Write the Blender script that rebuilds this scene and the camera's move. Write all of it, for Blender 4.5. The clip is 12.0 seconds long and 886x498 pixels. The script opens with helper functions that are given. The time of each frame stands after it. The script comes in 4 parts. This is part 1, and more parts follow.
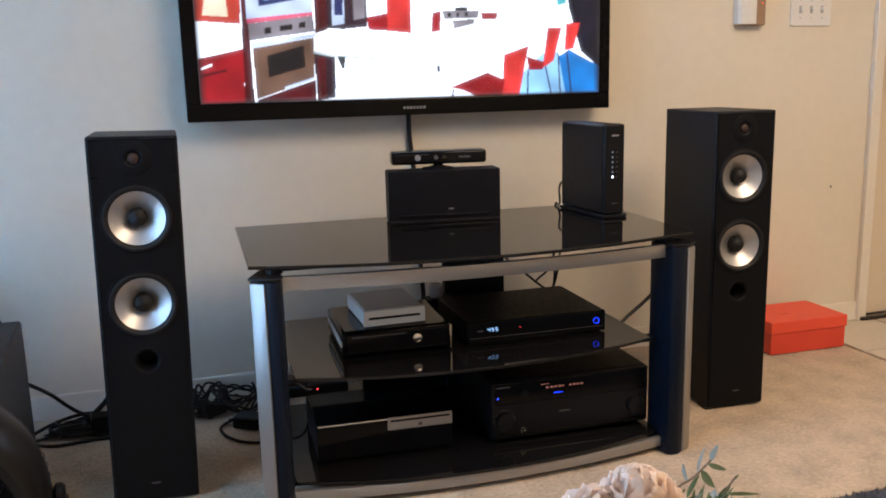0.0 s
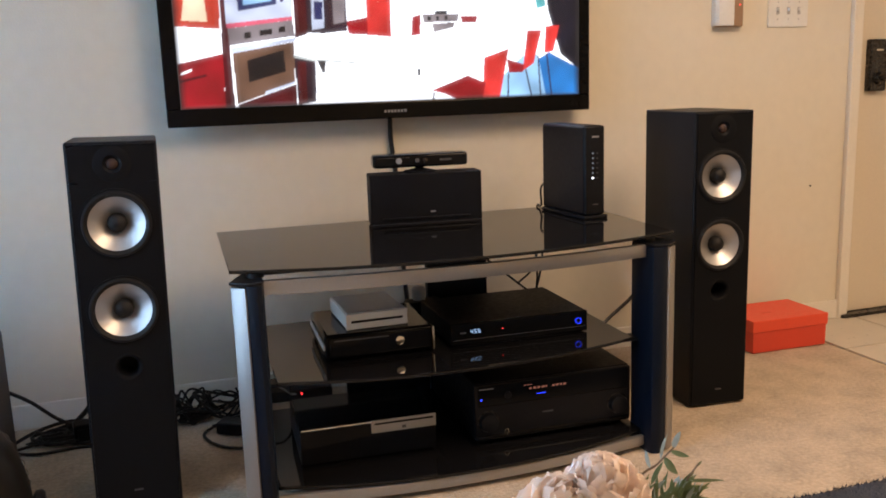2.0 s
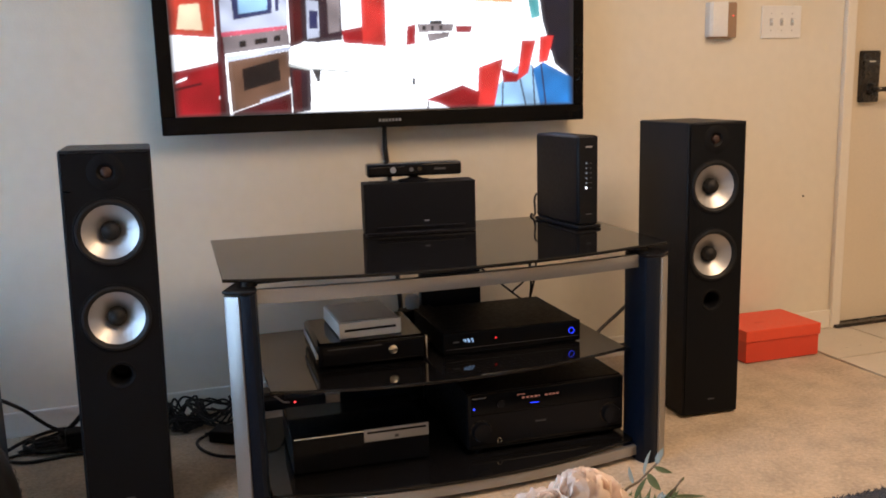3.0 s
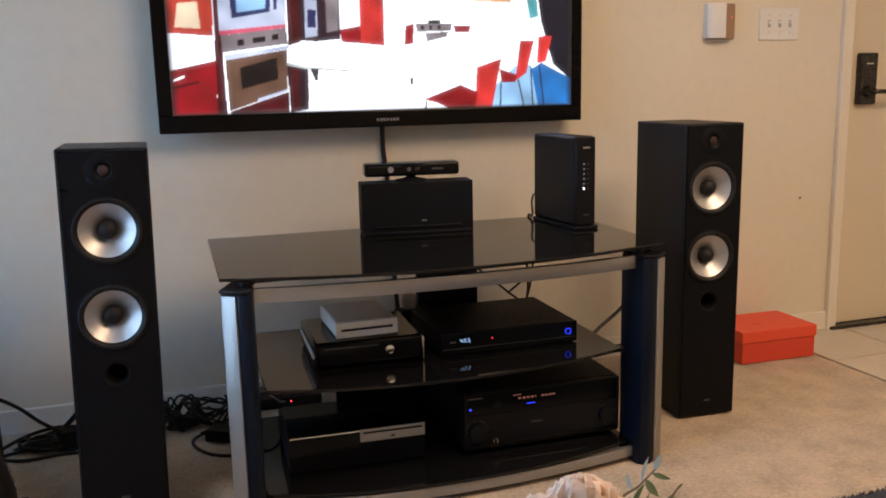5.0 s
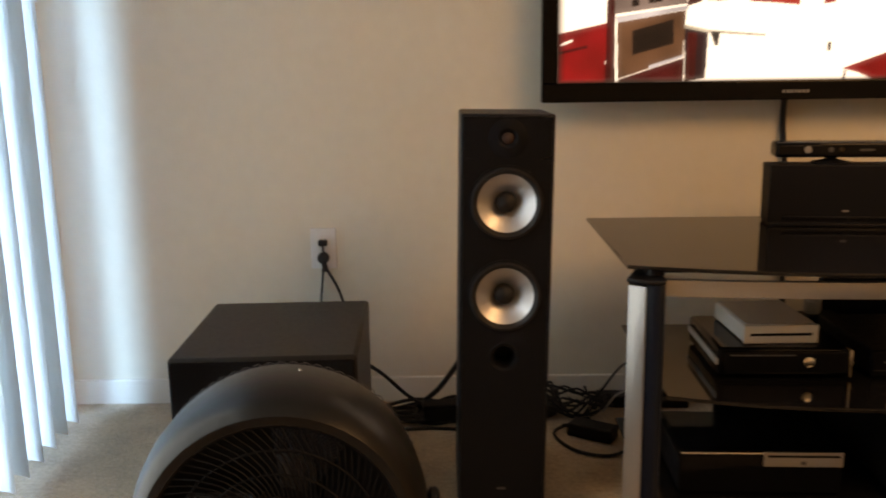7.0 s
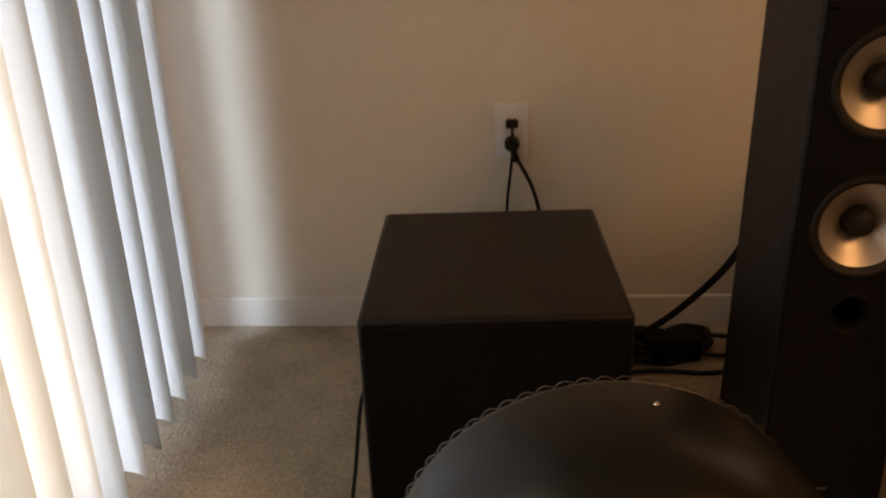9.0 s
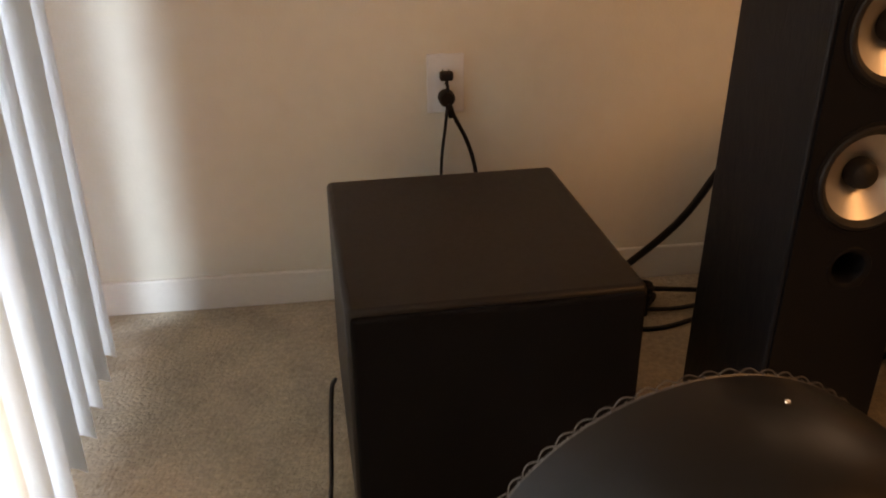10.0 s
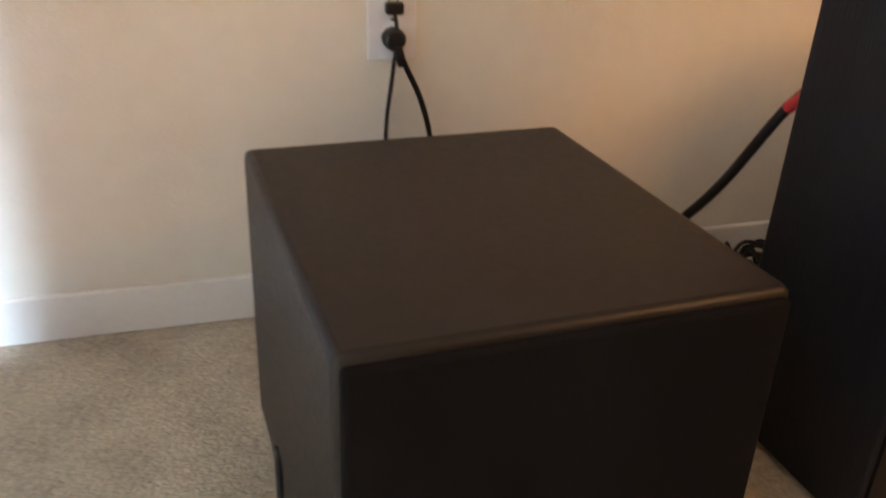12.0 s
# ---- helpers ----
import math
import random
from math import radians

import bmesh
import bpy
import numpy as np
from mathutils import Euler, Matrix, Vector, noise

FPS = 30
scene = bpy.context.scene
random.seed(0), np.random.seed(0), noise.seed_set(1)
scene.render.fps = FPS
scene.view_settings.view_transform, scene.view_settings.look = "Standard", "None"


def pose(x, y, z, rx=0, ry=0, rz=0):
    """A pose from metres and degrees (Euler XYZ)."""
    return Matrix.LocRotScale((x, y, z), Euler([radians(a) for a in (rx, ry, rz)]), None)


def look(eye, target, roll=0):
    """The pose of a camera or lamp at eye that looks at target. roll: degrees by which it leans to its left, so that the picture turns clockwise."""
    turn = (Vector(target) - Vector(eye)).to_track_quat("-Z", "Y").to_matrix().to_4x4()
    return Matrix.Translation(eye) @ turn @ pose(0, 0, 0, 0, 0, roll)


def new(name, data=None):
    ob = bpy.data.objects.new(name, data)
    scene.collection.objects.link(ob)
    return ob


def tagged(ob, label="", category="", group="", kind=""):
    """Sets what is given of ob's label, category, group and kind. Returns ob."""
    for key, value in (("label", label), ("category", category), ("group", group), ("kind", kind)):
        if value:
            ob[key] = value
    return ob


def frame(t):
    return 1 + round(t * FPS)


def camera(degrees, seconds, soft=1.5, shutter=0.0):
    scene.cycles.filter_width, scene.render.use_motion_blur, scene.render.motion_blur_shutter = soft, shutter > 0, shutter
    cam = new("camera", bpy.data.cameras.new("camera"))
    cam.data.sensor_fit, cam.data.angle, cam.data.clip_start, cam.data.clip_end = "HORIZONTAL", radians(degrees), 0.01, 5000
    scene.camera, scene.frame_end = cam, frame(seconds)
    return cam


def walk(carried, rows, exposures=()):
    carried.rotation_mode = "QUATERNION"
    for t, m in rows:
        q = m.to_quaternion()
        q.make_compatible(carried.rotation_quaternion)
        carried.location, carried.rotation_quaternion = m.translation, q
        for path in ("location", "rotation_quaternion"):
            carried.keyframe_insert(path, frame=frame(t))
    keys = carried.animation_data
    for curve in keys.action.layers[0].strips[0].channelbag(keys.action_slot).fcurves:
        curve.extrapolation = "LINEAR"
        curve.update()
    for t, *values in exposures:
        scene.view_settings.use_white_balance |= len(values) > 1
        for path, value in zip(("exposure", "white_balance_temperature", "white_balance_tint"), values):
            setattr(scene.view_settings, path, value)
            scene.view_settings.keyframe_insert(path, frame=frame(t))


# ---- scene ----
cam = camera(54.4, 12.0, 1.8, 0.4)
PATH = [
    (0, (0.137, -2.695, 0.979), (0.701, -0.817, 0.591), -1.4),
    (0.5, (0.143, -2.7, 0.977), (0.715, -0.823, 0.59), -1.9),
    (1, (0.152, -2.703, 0.976), (0.742, -0.83, 0.595), -2.4),
    (1.5, (0.149, -2.702, 0.975), (0.743, -0.831, 0.59), -2.4),
    (2, (0.147, -2.704, 0.973), (0.742, -0.832, 0.595), -1.9),
    (2.5, (0.152, -2.705, 0.978), (0.748, -0.832, 0.605), -1.7),
    (3, (0.151, -2.709, 0.979), (0.757, -0.838, 0.617), -1.6),
    (3.5, (0.153, -2.708, 0.981), (0.777, -0.842, 0.621), -1.3),
    (5.5, (0.147, -2.706, 0.982), (0.745, -0.833, 0.614), -1.2),
    (6, (0.109, -2.656, 0.976), (0.577, -0.749, 0.6), -0.8),
    (6.5, (0.016, -2.542, 0.968), (0.221, -0.593, 0.567), 0.23),
    (7, (-0.082, -2.432, 0.953), (-0.103, -0.473, 0.554), -0.85),
    (7.5, (-0.183, -2.201, 0.941), (-0.259, -0.241, 0.551), -2.71),
    (7.7, (-0.262, -2.130, 0.946), (-0.338, -0.170, 0.556), -3.0),
    (9.3, (-0.521, -1.786, 0.925), (-0.681, 0.033, 0.112), -2.3),
    (9.5, (-0.583, -1.772, 0.939), (-0.611, 0.045, 0.104), -3.32),
    (10, (-0.676, -1.661, 0.912), (-0.443, 0.124, 0.040), -0.57),
    (10.5, (-0.657, -1.511, 0.891), (-0.447, 0.277, 0.019), 1.42),
    (11, (-0.654, -1.428, 0.885), (-0.536, 0.387, 0.052), 1.08),
    (11.5, (-0.767, -1.370, 0.844), (-0.454, 0.413, -0.008), 0.58),
    (12, (-0.764, -1.235, 0.712), (-0.202, 0.475, -0.159), 2.36),
]
walk(cam, [(t, look(eye, target, roll)) for t, eye, target, roll in PATH],
     exposures=[(0, 0.32, 5400, 9), (1.0, 0.26, 6000, 12), (3.0, 0.22, 6000, 13), (3.5, 0.06, 6000, 13), (5.5, 0.02, 5900, 13), (6.5, 0.22, 6200, 12), (7.0, -0.28, 10300, 21), (7.5, -0.68, 12300, 26), (9.5, -1.08, 20000, 38), (10.0, -0.62, 19000, 37), (10.5, -0.15, 15000, 33), (11.0, -0.38, 14000, 33), (11.5, -0.85, 17500, 35), (12, 0.36, 12400, 31)])

# ---- light ----
world = bpy.data.worlds.new("world")
scene.world = world
world.use_nodes = True
wn = world.node_tree.nodes
sky = wn.new("ShaderNodeTexSky")
sky.sky_type, sky.sun_disc = "NISHITA", False
sky.sun_elevation, sky.sun_rotation = radians(16.2), radians(224)
world.node_tree.links.new(sky.outputs[0], wn["Background"].inputs[0])
wn["Background"].inputs[1].default_value = 0.05

# left wall frame: u runs along the wall from the corner towards the viewer, v points into the room
LEFT = pose(-1.235, 0, 0, 0, 0, 4.0)


def area_lamp(name, m, sx, sy, watts, colour):
    lamp = bpy.data.lights.new(name, "AREA")
    lamp.shape, lamp.size, lamp.size_y, lamp.energy, lamp.color = "RECTANGLE", sx, sy, watts, colour
    ob = new(name, lamp)
    ob.matrix_basis = m
    return ob


# daylight in the sliding door's opening, and the warm ceiling lamp by the entry
area_lamp("window_daylight", LEFT @ pose(-0.035, -1.40, 1.08, 0, -90, 0), 1.95, 1.2, 43, (0.58, 0.80, 1.0))
haze = bpy.data.lights.new("hazy_sun", "SUN")
haze.energy, haze.angle, haze.color = 9.5, radians(17), (0.20, 0.50, 1.0)
hz = new("hazy_sun", haze)
hz.matrix_basis = look((0, 0, 0), (1.0, 1.16, -0.42))
area_lamp("entry_lamp_light", pose(1.9, -2.3, 2.38), 1.6, 1.6, 73, (1.0, 0.66, 0.37))


# ---- helpers for building ----
def link(name, bm, mats, parent=None, label="", m=None, sharp=32):
    bmesh.ops.recalc_face_normals(bm, faces=bm.faces)
    me = bpy.data.meshes.new(name)
    bm.to_mesh(me)
    bm.free()
    flags = [p.use_smooth for p in me.polygons]
    me.set_sharp_from_angle(angle=radians(sharp))
    me.polygons.foreach_set("use_smooth", flags)
    for mt in (mats if isinstance(mats, (list, tuple)) else [mats]):
        me.materials.append(mt)
    ob = new(name, me)
    if m is not None:
        ob.matrix_basis = m
    if parent is not None:
        ob.parent = parent
    if label:
        ob["label"] = label
    return ob


def part(name, bm, material, parent, label=""):
    return link(name, bm, material, parent, label)


def solo(name, bm, material, m, label, category="", kind="", group=""):
    return tagged(link(name, bm, material, None, "", m), label, category, group, kind)


def thing(name, m, label, category, group="", kind=""):
    ob = new(name)
    ob.empty_display_size = 0.05
    ob.matrix_basis = m
    return tagged(ob, label, category, group, kind)


def box(x0, y0, z0, x1, y1, z1, bev=0.0, seg=2, bm=None):
    bm = bm or bmesh.new()
    r = bmesh.ops.create_cube(bm, size=1.0, matrix=Matrix.LocRotScale(((x0 + x1) / 2, (y0 + y1) / 2, (z0 + z1) / 2), None, (abs(x1 - x0), abs(y1 - y0), abs(z1 - z0))))
    if bev:
        es = list({e for v in r["verts"] for e in v.link_edges})
        q = bmesh.ops.bevel(bm, geom=es, offset=bev, segments=seg, affect="EDGES", profile=0.5)
        bm.normal_update()
        for f in q["faces"]:
            f.smooth = max(abs(c) for c in f.normal) < 0.999
    return bm


def prism(outline, z0, z1, bev=0.0, bm=None):
    bm = bm or bmesh.new()
    vs = [bm.verts.new((x, y, z0)) for x, y in outline]
    f = bm.faces.new(vs)
    r = bmesh.ops.extrude_face_region(bm, geom=[f])
    up = [g for g in r["geom"] if isinstance(g, bmesh.types.BMVert)]
    bmesh.ops.translate(bm, verts=up, vec=(0, 0, z1 - z0))
    if bev:
        es = [e for e in bm.edges if abs(e.verts[0].co.z - e.verts[1].co.z) < 1e-6]
        bmesh.ops.bevel(bm, geom=es, offset=bev, segments=2, affect="EDGES", profile=0.5)
    bm.normal_update()
    for f in bm.faces:
        f.smooth = abs(f.normal.z) < 0.999
    return bm


def lathe(profile, m=None, n=40, bm=None, closed=False):
    """Turns (radius, height) pairs round the z axis of m."""
    bm = bm or bmesh.new()
    m = m or Matrix()
    rings = []
    for r, h in profile:
        if r < 1e-6:
            rings.append([bm.verts.new(m @ Vector((0, 0, h)))])
        else:
            rings.append([bm.verts.new(m @ Vector((r * math.cos(6.2831853 * i / n), r * math.sin(6.2831853 * i / n), h))) for i in range(n)])
    pairs = list(zip(rings, rings[1:])) + ([(rings[-1], rings[0])] if closed else [])
    for a, b in pairs:
        for i in range(n):
            j = (i + 1) % n
            q = [a[i % len(a)], a[j % len(a)], b[j % len(b)], b[i % len(b)]]
            q = list(dict.fromkeys(q))
            if len(q) > 2:
                bm.faces.new(q).smooth = True
    return bm


def spline(pts, per=8):
    p = [Vector(q) for q in pts]
    p = [p[0] * 2 - p[1]] + p + [p[-1] * 2 - p[-2]]
    out = []
    for i in range(1, len(p) - 2):
        a, b, c, d = p[i - 1:i + 3]
        for k in range(per):
            t = k / per
            out.append(0.5 * ((2 * b) + (c - a) * t + (2 * a - 5 * b + 4 * c - d) * t * t + (3 * b - a - 3 * c + d) * t ** 3))
    return out + [p[-2]]


def tube(pts, r, n=8, per=8, bm=None, taper=1.0, flat=1.0):
    """A round cord along the points; taper: the end's thickness to the start's."""
    bm = bm or bmesh.new()
    path = spline(pts, per) if per else [Vector(q) for q in pts]
    t0 = (path[1] - path[0]).normalized()
    side = t0.cross(Vector((0, 0, 1)) if abs(t0.z) < 0.9 else Vector((1, 0, 0))).normalized()
    rings = []
    for i, q in enumerate(path):
        t = (path[min(i + 1, len(path) - 1)] - path[max(i - 1, 0)]).normalized()
        side = (side - t * side.dot(t)).normalized()
        up = t.cross(side)
        rr = r * (1 + (taper - 1) * i / (len(path) - 1))
        rings.append([bm.verts.new(q + side * rr * math.cos(6.2831853 * k / n) + up * rr * flat * math.sin(6.2831853 * k / n)) for k in range(n)])
    for a, b in zip(rings, rings[1:]):
        for k in range(n):
            bm.faces.new((a[k], a[(k + 1) % n], b[(k + 1) % n], b[k])).smooth = True
    bm.faces.new(rings[0])
    bm.faces.new(rings[-1])
    return bm


FRONT = pose(0, 0, 0, 90, 0, 0)      # turns a z axis towards the viewer (-y)


# ---- materials ----
def surface(name, colour, rough=0.5, metal=0.0, var=0.12, scale=6.0, fine=90.0, bump=0.0, bump_scale=300.0, stretch=(1, 1, 1), coat=0.0, spec=0.5, rough_var=0.08, sheen=0.0):
    """A plain painted, moulded or woven surface with two scales of unevenness."""
    mt = bpy.data.materials.new(name)
    mt.use_nodes = True
    nt = mt.node_tree
    b = nt.nodes["Principled BSDF"]
    co = nt.nodes.new("ShaderNodeTexCoord")
    mp = nt.nodes.new("ShaderNodeMapping")
    mp.inputs["Scale"].default_value = stretch
    nt.links.new(co.outputs["Object"], mp.inputs[0])
    big, small = nt.nodes.new("ShaderNodeTexNoise"), nt.nodes.new("ShaderNodeTexNoise")
    for n, s in ((big, scale), (small, fine)):
        n.inputs["Scale"].default_value = s
        n.inputs["Detail"].default_value = 4
        nt.links.new(mp.outputs[0], n.inputs["Vector"])
    mix = nt.nodes.new("ShaderNodeMath")
    mix.operation = "ADD"
    nt.links.new(big.outputs[0], mix.inputs[0])
    nt.links.new(small.outputs[0], mix.inputs[1])
    rg = nt.nodes.new("ShaderNodeMapRange")
    rg.inputs[1].default_value, rg.inputs[2].default_value = 0.6, 1.4
    rg.inputs[3].default_value, rg.inputs[4].default_value = 1 - var, 1 + var
    nt.links.new(mix.outputs[0], rg.inputs[0])
    mul = nt.nodes.new("ShaderNodeVectorMath")
    mul.operation = "SCALE"
    mul.inputs[0].default_value = colour
    nt.links.new(rg.outputs[0], mul.inputs["Scale"])
    nt.links.new(mul.outputs[0], b.inputs["Base Color"])
    rr = nt.nodes.new("ShaderNodeMapRange")
    rr.inputs[1].default_value, rr.inputs[2].default_value = 0.3, 0.7
    rr.inputs[3].default_value, rr.inputs[4].default_value = max(0.01, rough - rough_var), min(1, rough + rough_var)
    nt.links.new(small.outputs[0], rr.inputs[0])
    nt.links.new(rr.outputs[0], b.inputs["Roughness"])
    b.inputs["Metallic"].default_value = metal
    b.inputs["Coat Weight"].default_value = coat
    b.inputs["Coat Roughness"].default_value = 0.08
    b.inputs["Specular IOR Level"].default_value = spec
    b.inputs["Sheen Weight"].default_value = sheen
    if bump:
        bt, bp = nt.nodes.new("ShaderNodeTexNoise"), nt.nodes.new("ShaderNodeBump")
        bt.inputs["Scale"].default_value = bump_scale
        bt.inputs["Detail"].default_value = 3
        nt.links.new(mp.outputs[0], bt.inputs["Vector"])
        nt.links.new(bt.outputs[0], bp.inputs["Height"])
        bp.inputs["Strength"].default_value = bump
        bp.inputs["Distance"].default_value = 0.004
        nt.links.new(bp.outputs[0], b.inputs["Normal"])
    return mt


def glow(name, colour, strength):
    mt = bpy.data.materials.new(name)
    mt.use_nodes = True
    b = mt.node_tree.nodes["Principled BSDF"]
    b.inputs["Base Color"].default_value = (0.01, 0.01, 0.01, 1)
    b.inputs["Emission Color"].default_value = (*colour, 1)
    b.inputs["Emission Strength"].default_value = strength
    b.inputs["Roughness"].default_value = 0.25
    return mt


def srgb(r, g, b):
    return tuple((c / 255 / 12.92) if c < 11 else ((c / 255 + 0.055) / 1.055) ** 2.4 for c in (r, g, b))


WALL = surface("wall_paint", (0.69, 0.64, 0.53), 0.6, var=0.04, scale=1.5, fine=25, bump=0.10, bump_scale=160, spec=0.3)
TRIM = surface("trim_paint", (0.74, 0.70, 0.62), 0.4, var=0.04, scale=3, bump=0.08)
CEIL = surface("ceiling_paint", (0.75, 0.73, 0.68), 0.8, var=0.03, bump=0.5, bump_scale=120)
DOORP = surface("door_paint", (0.66, 0.58, 0.45), 0.42, var=0.04, scale=2, bump=0.08)
TILE = surface("entry_tile", (0.55, 0.50, 0.42), 0.35, var=0.10, scale=5, fine=40, bump=0.08)
GROUT = surface("tile_grout", (0.36, 0.30, 0.23), 0.9, var=0.15)
ASH = surface("black_ash", (0.009, 0.0105, 0.014), 0.42, var=0.35, scale=8, fine=60, bump=0.25, bump_scale=90, stretch=(6, 6, 0.35), spec=0.15)
BAFFLE = surface("black_baffle", (0.005, 0.0055, 0.007), 0.5, var=0.2, bump=0.1, spec=0.1)
RUBBER = surface("black_rubber", (0.010, 0.010, 0.011), 0.55, var=0.2, spec=0.25)
CONE = surface("brushed_alloy_cone", (0.50, 0.50, 0.51), 0.42, metal=0.85, var=0.06, fine=200, rough_var=0.05)
PLASTIC = surface("black_plastic", (0.006, 0.0065, 0.009), 0.38, var=0.2, bump=0.06, spec=0.18)
MATTE = surface("matte_black_plastic", (0.006, 0.0065, 0.009), 0.55, var=0.2, bump=0.05, spec=0.12)
GLOSS = surface("gloss_black", (0.004, 0.0045, 0.006), 0.12, var=0.15, spec=0.14, rough_var=0.04)
BEZEL = surface("gloss_black_bezel", (0.0035, 0.0035, 0.004), 0.18, var=0.15, spec=0.12, rough_var=0.04)
GLASS = surface("black_glass", (0.006, 0.006, 0.007), 0.05, var=0.2, scale=3, rough_var=0.02, spec=0.36)
SILVER = surface("satin_silver", (0.35, 0.345, 0.34), 0.36, metal=0.75, var=0.04, fine=120, rough_var=0.01)
POST = surface("black_metal_post", (0.0045, 0.008, 0.017), 0.36, var=0.10, spec=0.14, rough_var=0.01)
WHITEP = surface("white_plastic", (0.72, 0.72, 0.70), 0.35, var=0.04)
GREYP = surface("grey_plastic", (0.42, 0.42, 0.42), 0.4, var=0.05)
VINYL = surface("charcoal_woodgrain", (0.0125, 0.0115, 0.0115), 0.42, var=0.04, scale=5, fine=120, bump=0.025, bump_scale=500, spec=0.19, rough_var=0.03)
CLOTH = surface("black_grille_cloth", (0.0056, 0.0056, 0.0064), 0.95, var=0.3, fine=400, bump=0.4, bump_scale=900, spec=0.05)
FANP = surface("dark_grey_fan_plastic", (0.0075, 0.0070, 0.0070), 0.33, var=0.05, bump=0.0, spec=0.20, rough_var=0.02)
GUARD = surface("black_guard_wire", (0.005, 0.005, 0.006), 0.6, var=0.1, spec=0.08)
WIRE = surface("grille_wire", (0.06, 0.06, 0.065), 0.45, metal=0.0, var=0.1)
REDBOX = surface("orange_red_card", (0.72, 0.075, 0.028), 0.5, var=0.06, scale=4, bump=0.05)
REDSIDE = surface("dark_orange_card", (0.60, 0.055, 0.022), 0.55, var=0.06)
CORD = surface("black_cord", (0.010, 0.010, 0.011), 0.45, var=0.2, spec=0.3)
REDCAP = surface("red_plug", (0.55, 0.03, 0.04), 0.35, var=0.08)
CHROME = surface("chrome", (0.75, 0.74, 0.72), 0.15, metal=1.0, var=0.04)
BRONZE = surface("dark_nickel", (0.055, 0.050, 0.045), 0.28, metal=0.8, var=0.1)
COPPER = surface("dark_copper", (0.024, 0.008, 0.005), 0.6, metal=0.0, var=0.1)
TAN = surface("tan_plastic", (0.30, 0.20, 0.13), 0.45, var=0.1)
PETAL = surface("pale_pink_petal", (0.93, 0.82, 0.74), 0.6, var=0.08, scale=40, fine=160, sheen=0.2)
LEAFB = surface("blue_green_leaf", (0.40, 0.50, 0.52), 0.6, var=0.2, scale=30)
LEAFG = surface("olive_leaf", (0.17, 0.23, 0.12), 0.5, var=0.25, scale=30)
TWIG = surface("brown_twig", (0.20, 0.16, 0.12), 0.6, var=0.2)
CERAMIC = surface("cream_ceramic", (0.6, 0.55, 0.48), 0.25, var=0.05)
OAK = surface("brown_wood", (0.16, 0.09, 0.05), 0.4, var=0.25, stretch=(1, 8, 1), bump=0.1)
RUG = surface("navy_shag", (0.012, 0.016, 0.032), 0.95, var=0.4, scale=12, fine=150, bump=0.8, bump_scale=220, sheen=0.3, spec=0.1)

CARPET = surface("beige_carpet", (0.45, 0.36, 0.26), 0.95, var=0.36, scale=9, fine=90, bump=1.0, bump_scale=150, sheen=0.25, spec=0.1)

SLAT = bpy.data.materials.new("vinyl_slat")
SLAT.use_nodes = True
sn = SLAT.node_tree.nodes
sd, st, sm = sn.new("ShaderNodeBsdfDiffuse"), sn.new("ShaderNodeBsdfTranslucent"), sn.new("ShaderNodeMixShader")
sd.inputs[0].default_value, st.inputs[0].default_value = (0.86, 0.86, 0.83, 1), (0.85, 0.86, 0.83, 1)
sm.inputs[0].default_value = 0.12
for k, n in ((1, sd), (2, st)):
    SLAT.node_tree.links.new(n.outputs[0], sm.inputs[k])
SLAT.node_tree.links.new(sm.outputs[0], sn["Material Output"].inputs[0])

PANE = bpy.data.materials.new("clear_glass")
PANE.use_nodes = True
pb = PANE.node_tree.nodes["Principled BSDF"]
pb.inputs["Transmission Weight"].default_value, pb.inputs["Roughness"].default_value, pb.inputs["IOR"].default_value = 1.0, 0.0, 1.45

BLUE = glow("blue_light", (0.025, 0.05, 1.0), 2.2)
CYAN = glow("pale_blue_digits", (0.45, 0.68, 1.0), 1.05)
RED = glow("red_light", (1.0, 0.03, 0.03), 4)
AMBER = glow("dim_amber_display", (0.9, 0.32, 0.2), 0.2)
LEDW = glow("white_light", (0.9, 0.95, 1.0), 4)
LEDG = glow("dim_white_light", (0.6, 0.65, 0.7), 0.22)
PRINT = surface("grey_print", (0.25, 0.25, 0.26), 0.5, var=0.05)
DARKP = surface("dim_print", (0.07, 0.07, 0.075), 0.5, var=0.05)

for thin in (PETAL, LEAFB, LEAFG):
    nt = thin.node_tree
    tr, mx = nt.nodes.new("ShaderNodeBsdfTranslucent"), nt.nodes.new("ShaderNodeMixShader")
    bs = nt.nodes["Principled BSDF"]
    nt.links.new(bs.inputs["Base Color"].links[0].from_socket, tr.inputs[0])
    mx.inputs[0].default_value = 0.4
    nt.links.new(bs.outputs[0], mx.inputs[1])
    nt.links.new(tr.outputs[0], mx.inputs[2])
    nt.links.new(mx.outputs[0], nt.nodes["Material Output"].inputs[0])

# ---- structure ----
HIGH = 2.44
XR, YB = 4.3, -4.6
DX0, DX1, DH = 2.690, 3.56, 2.05          # entry door's opening

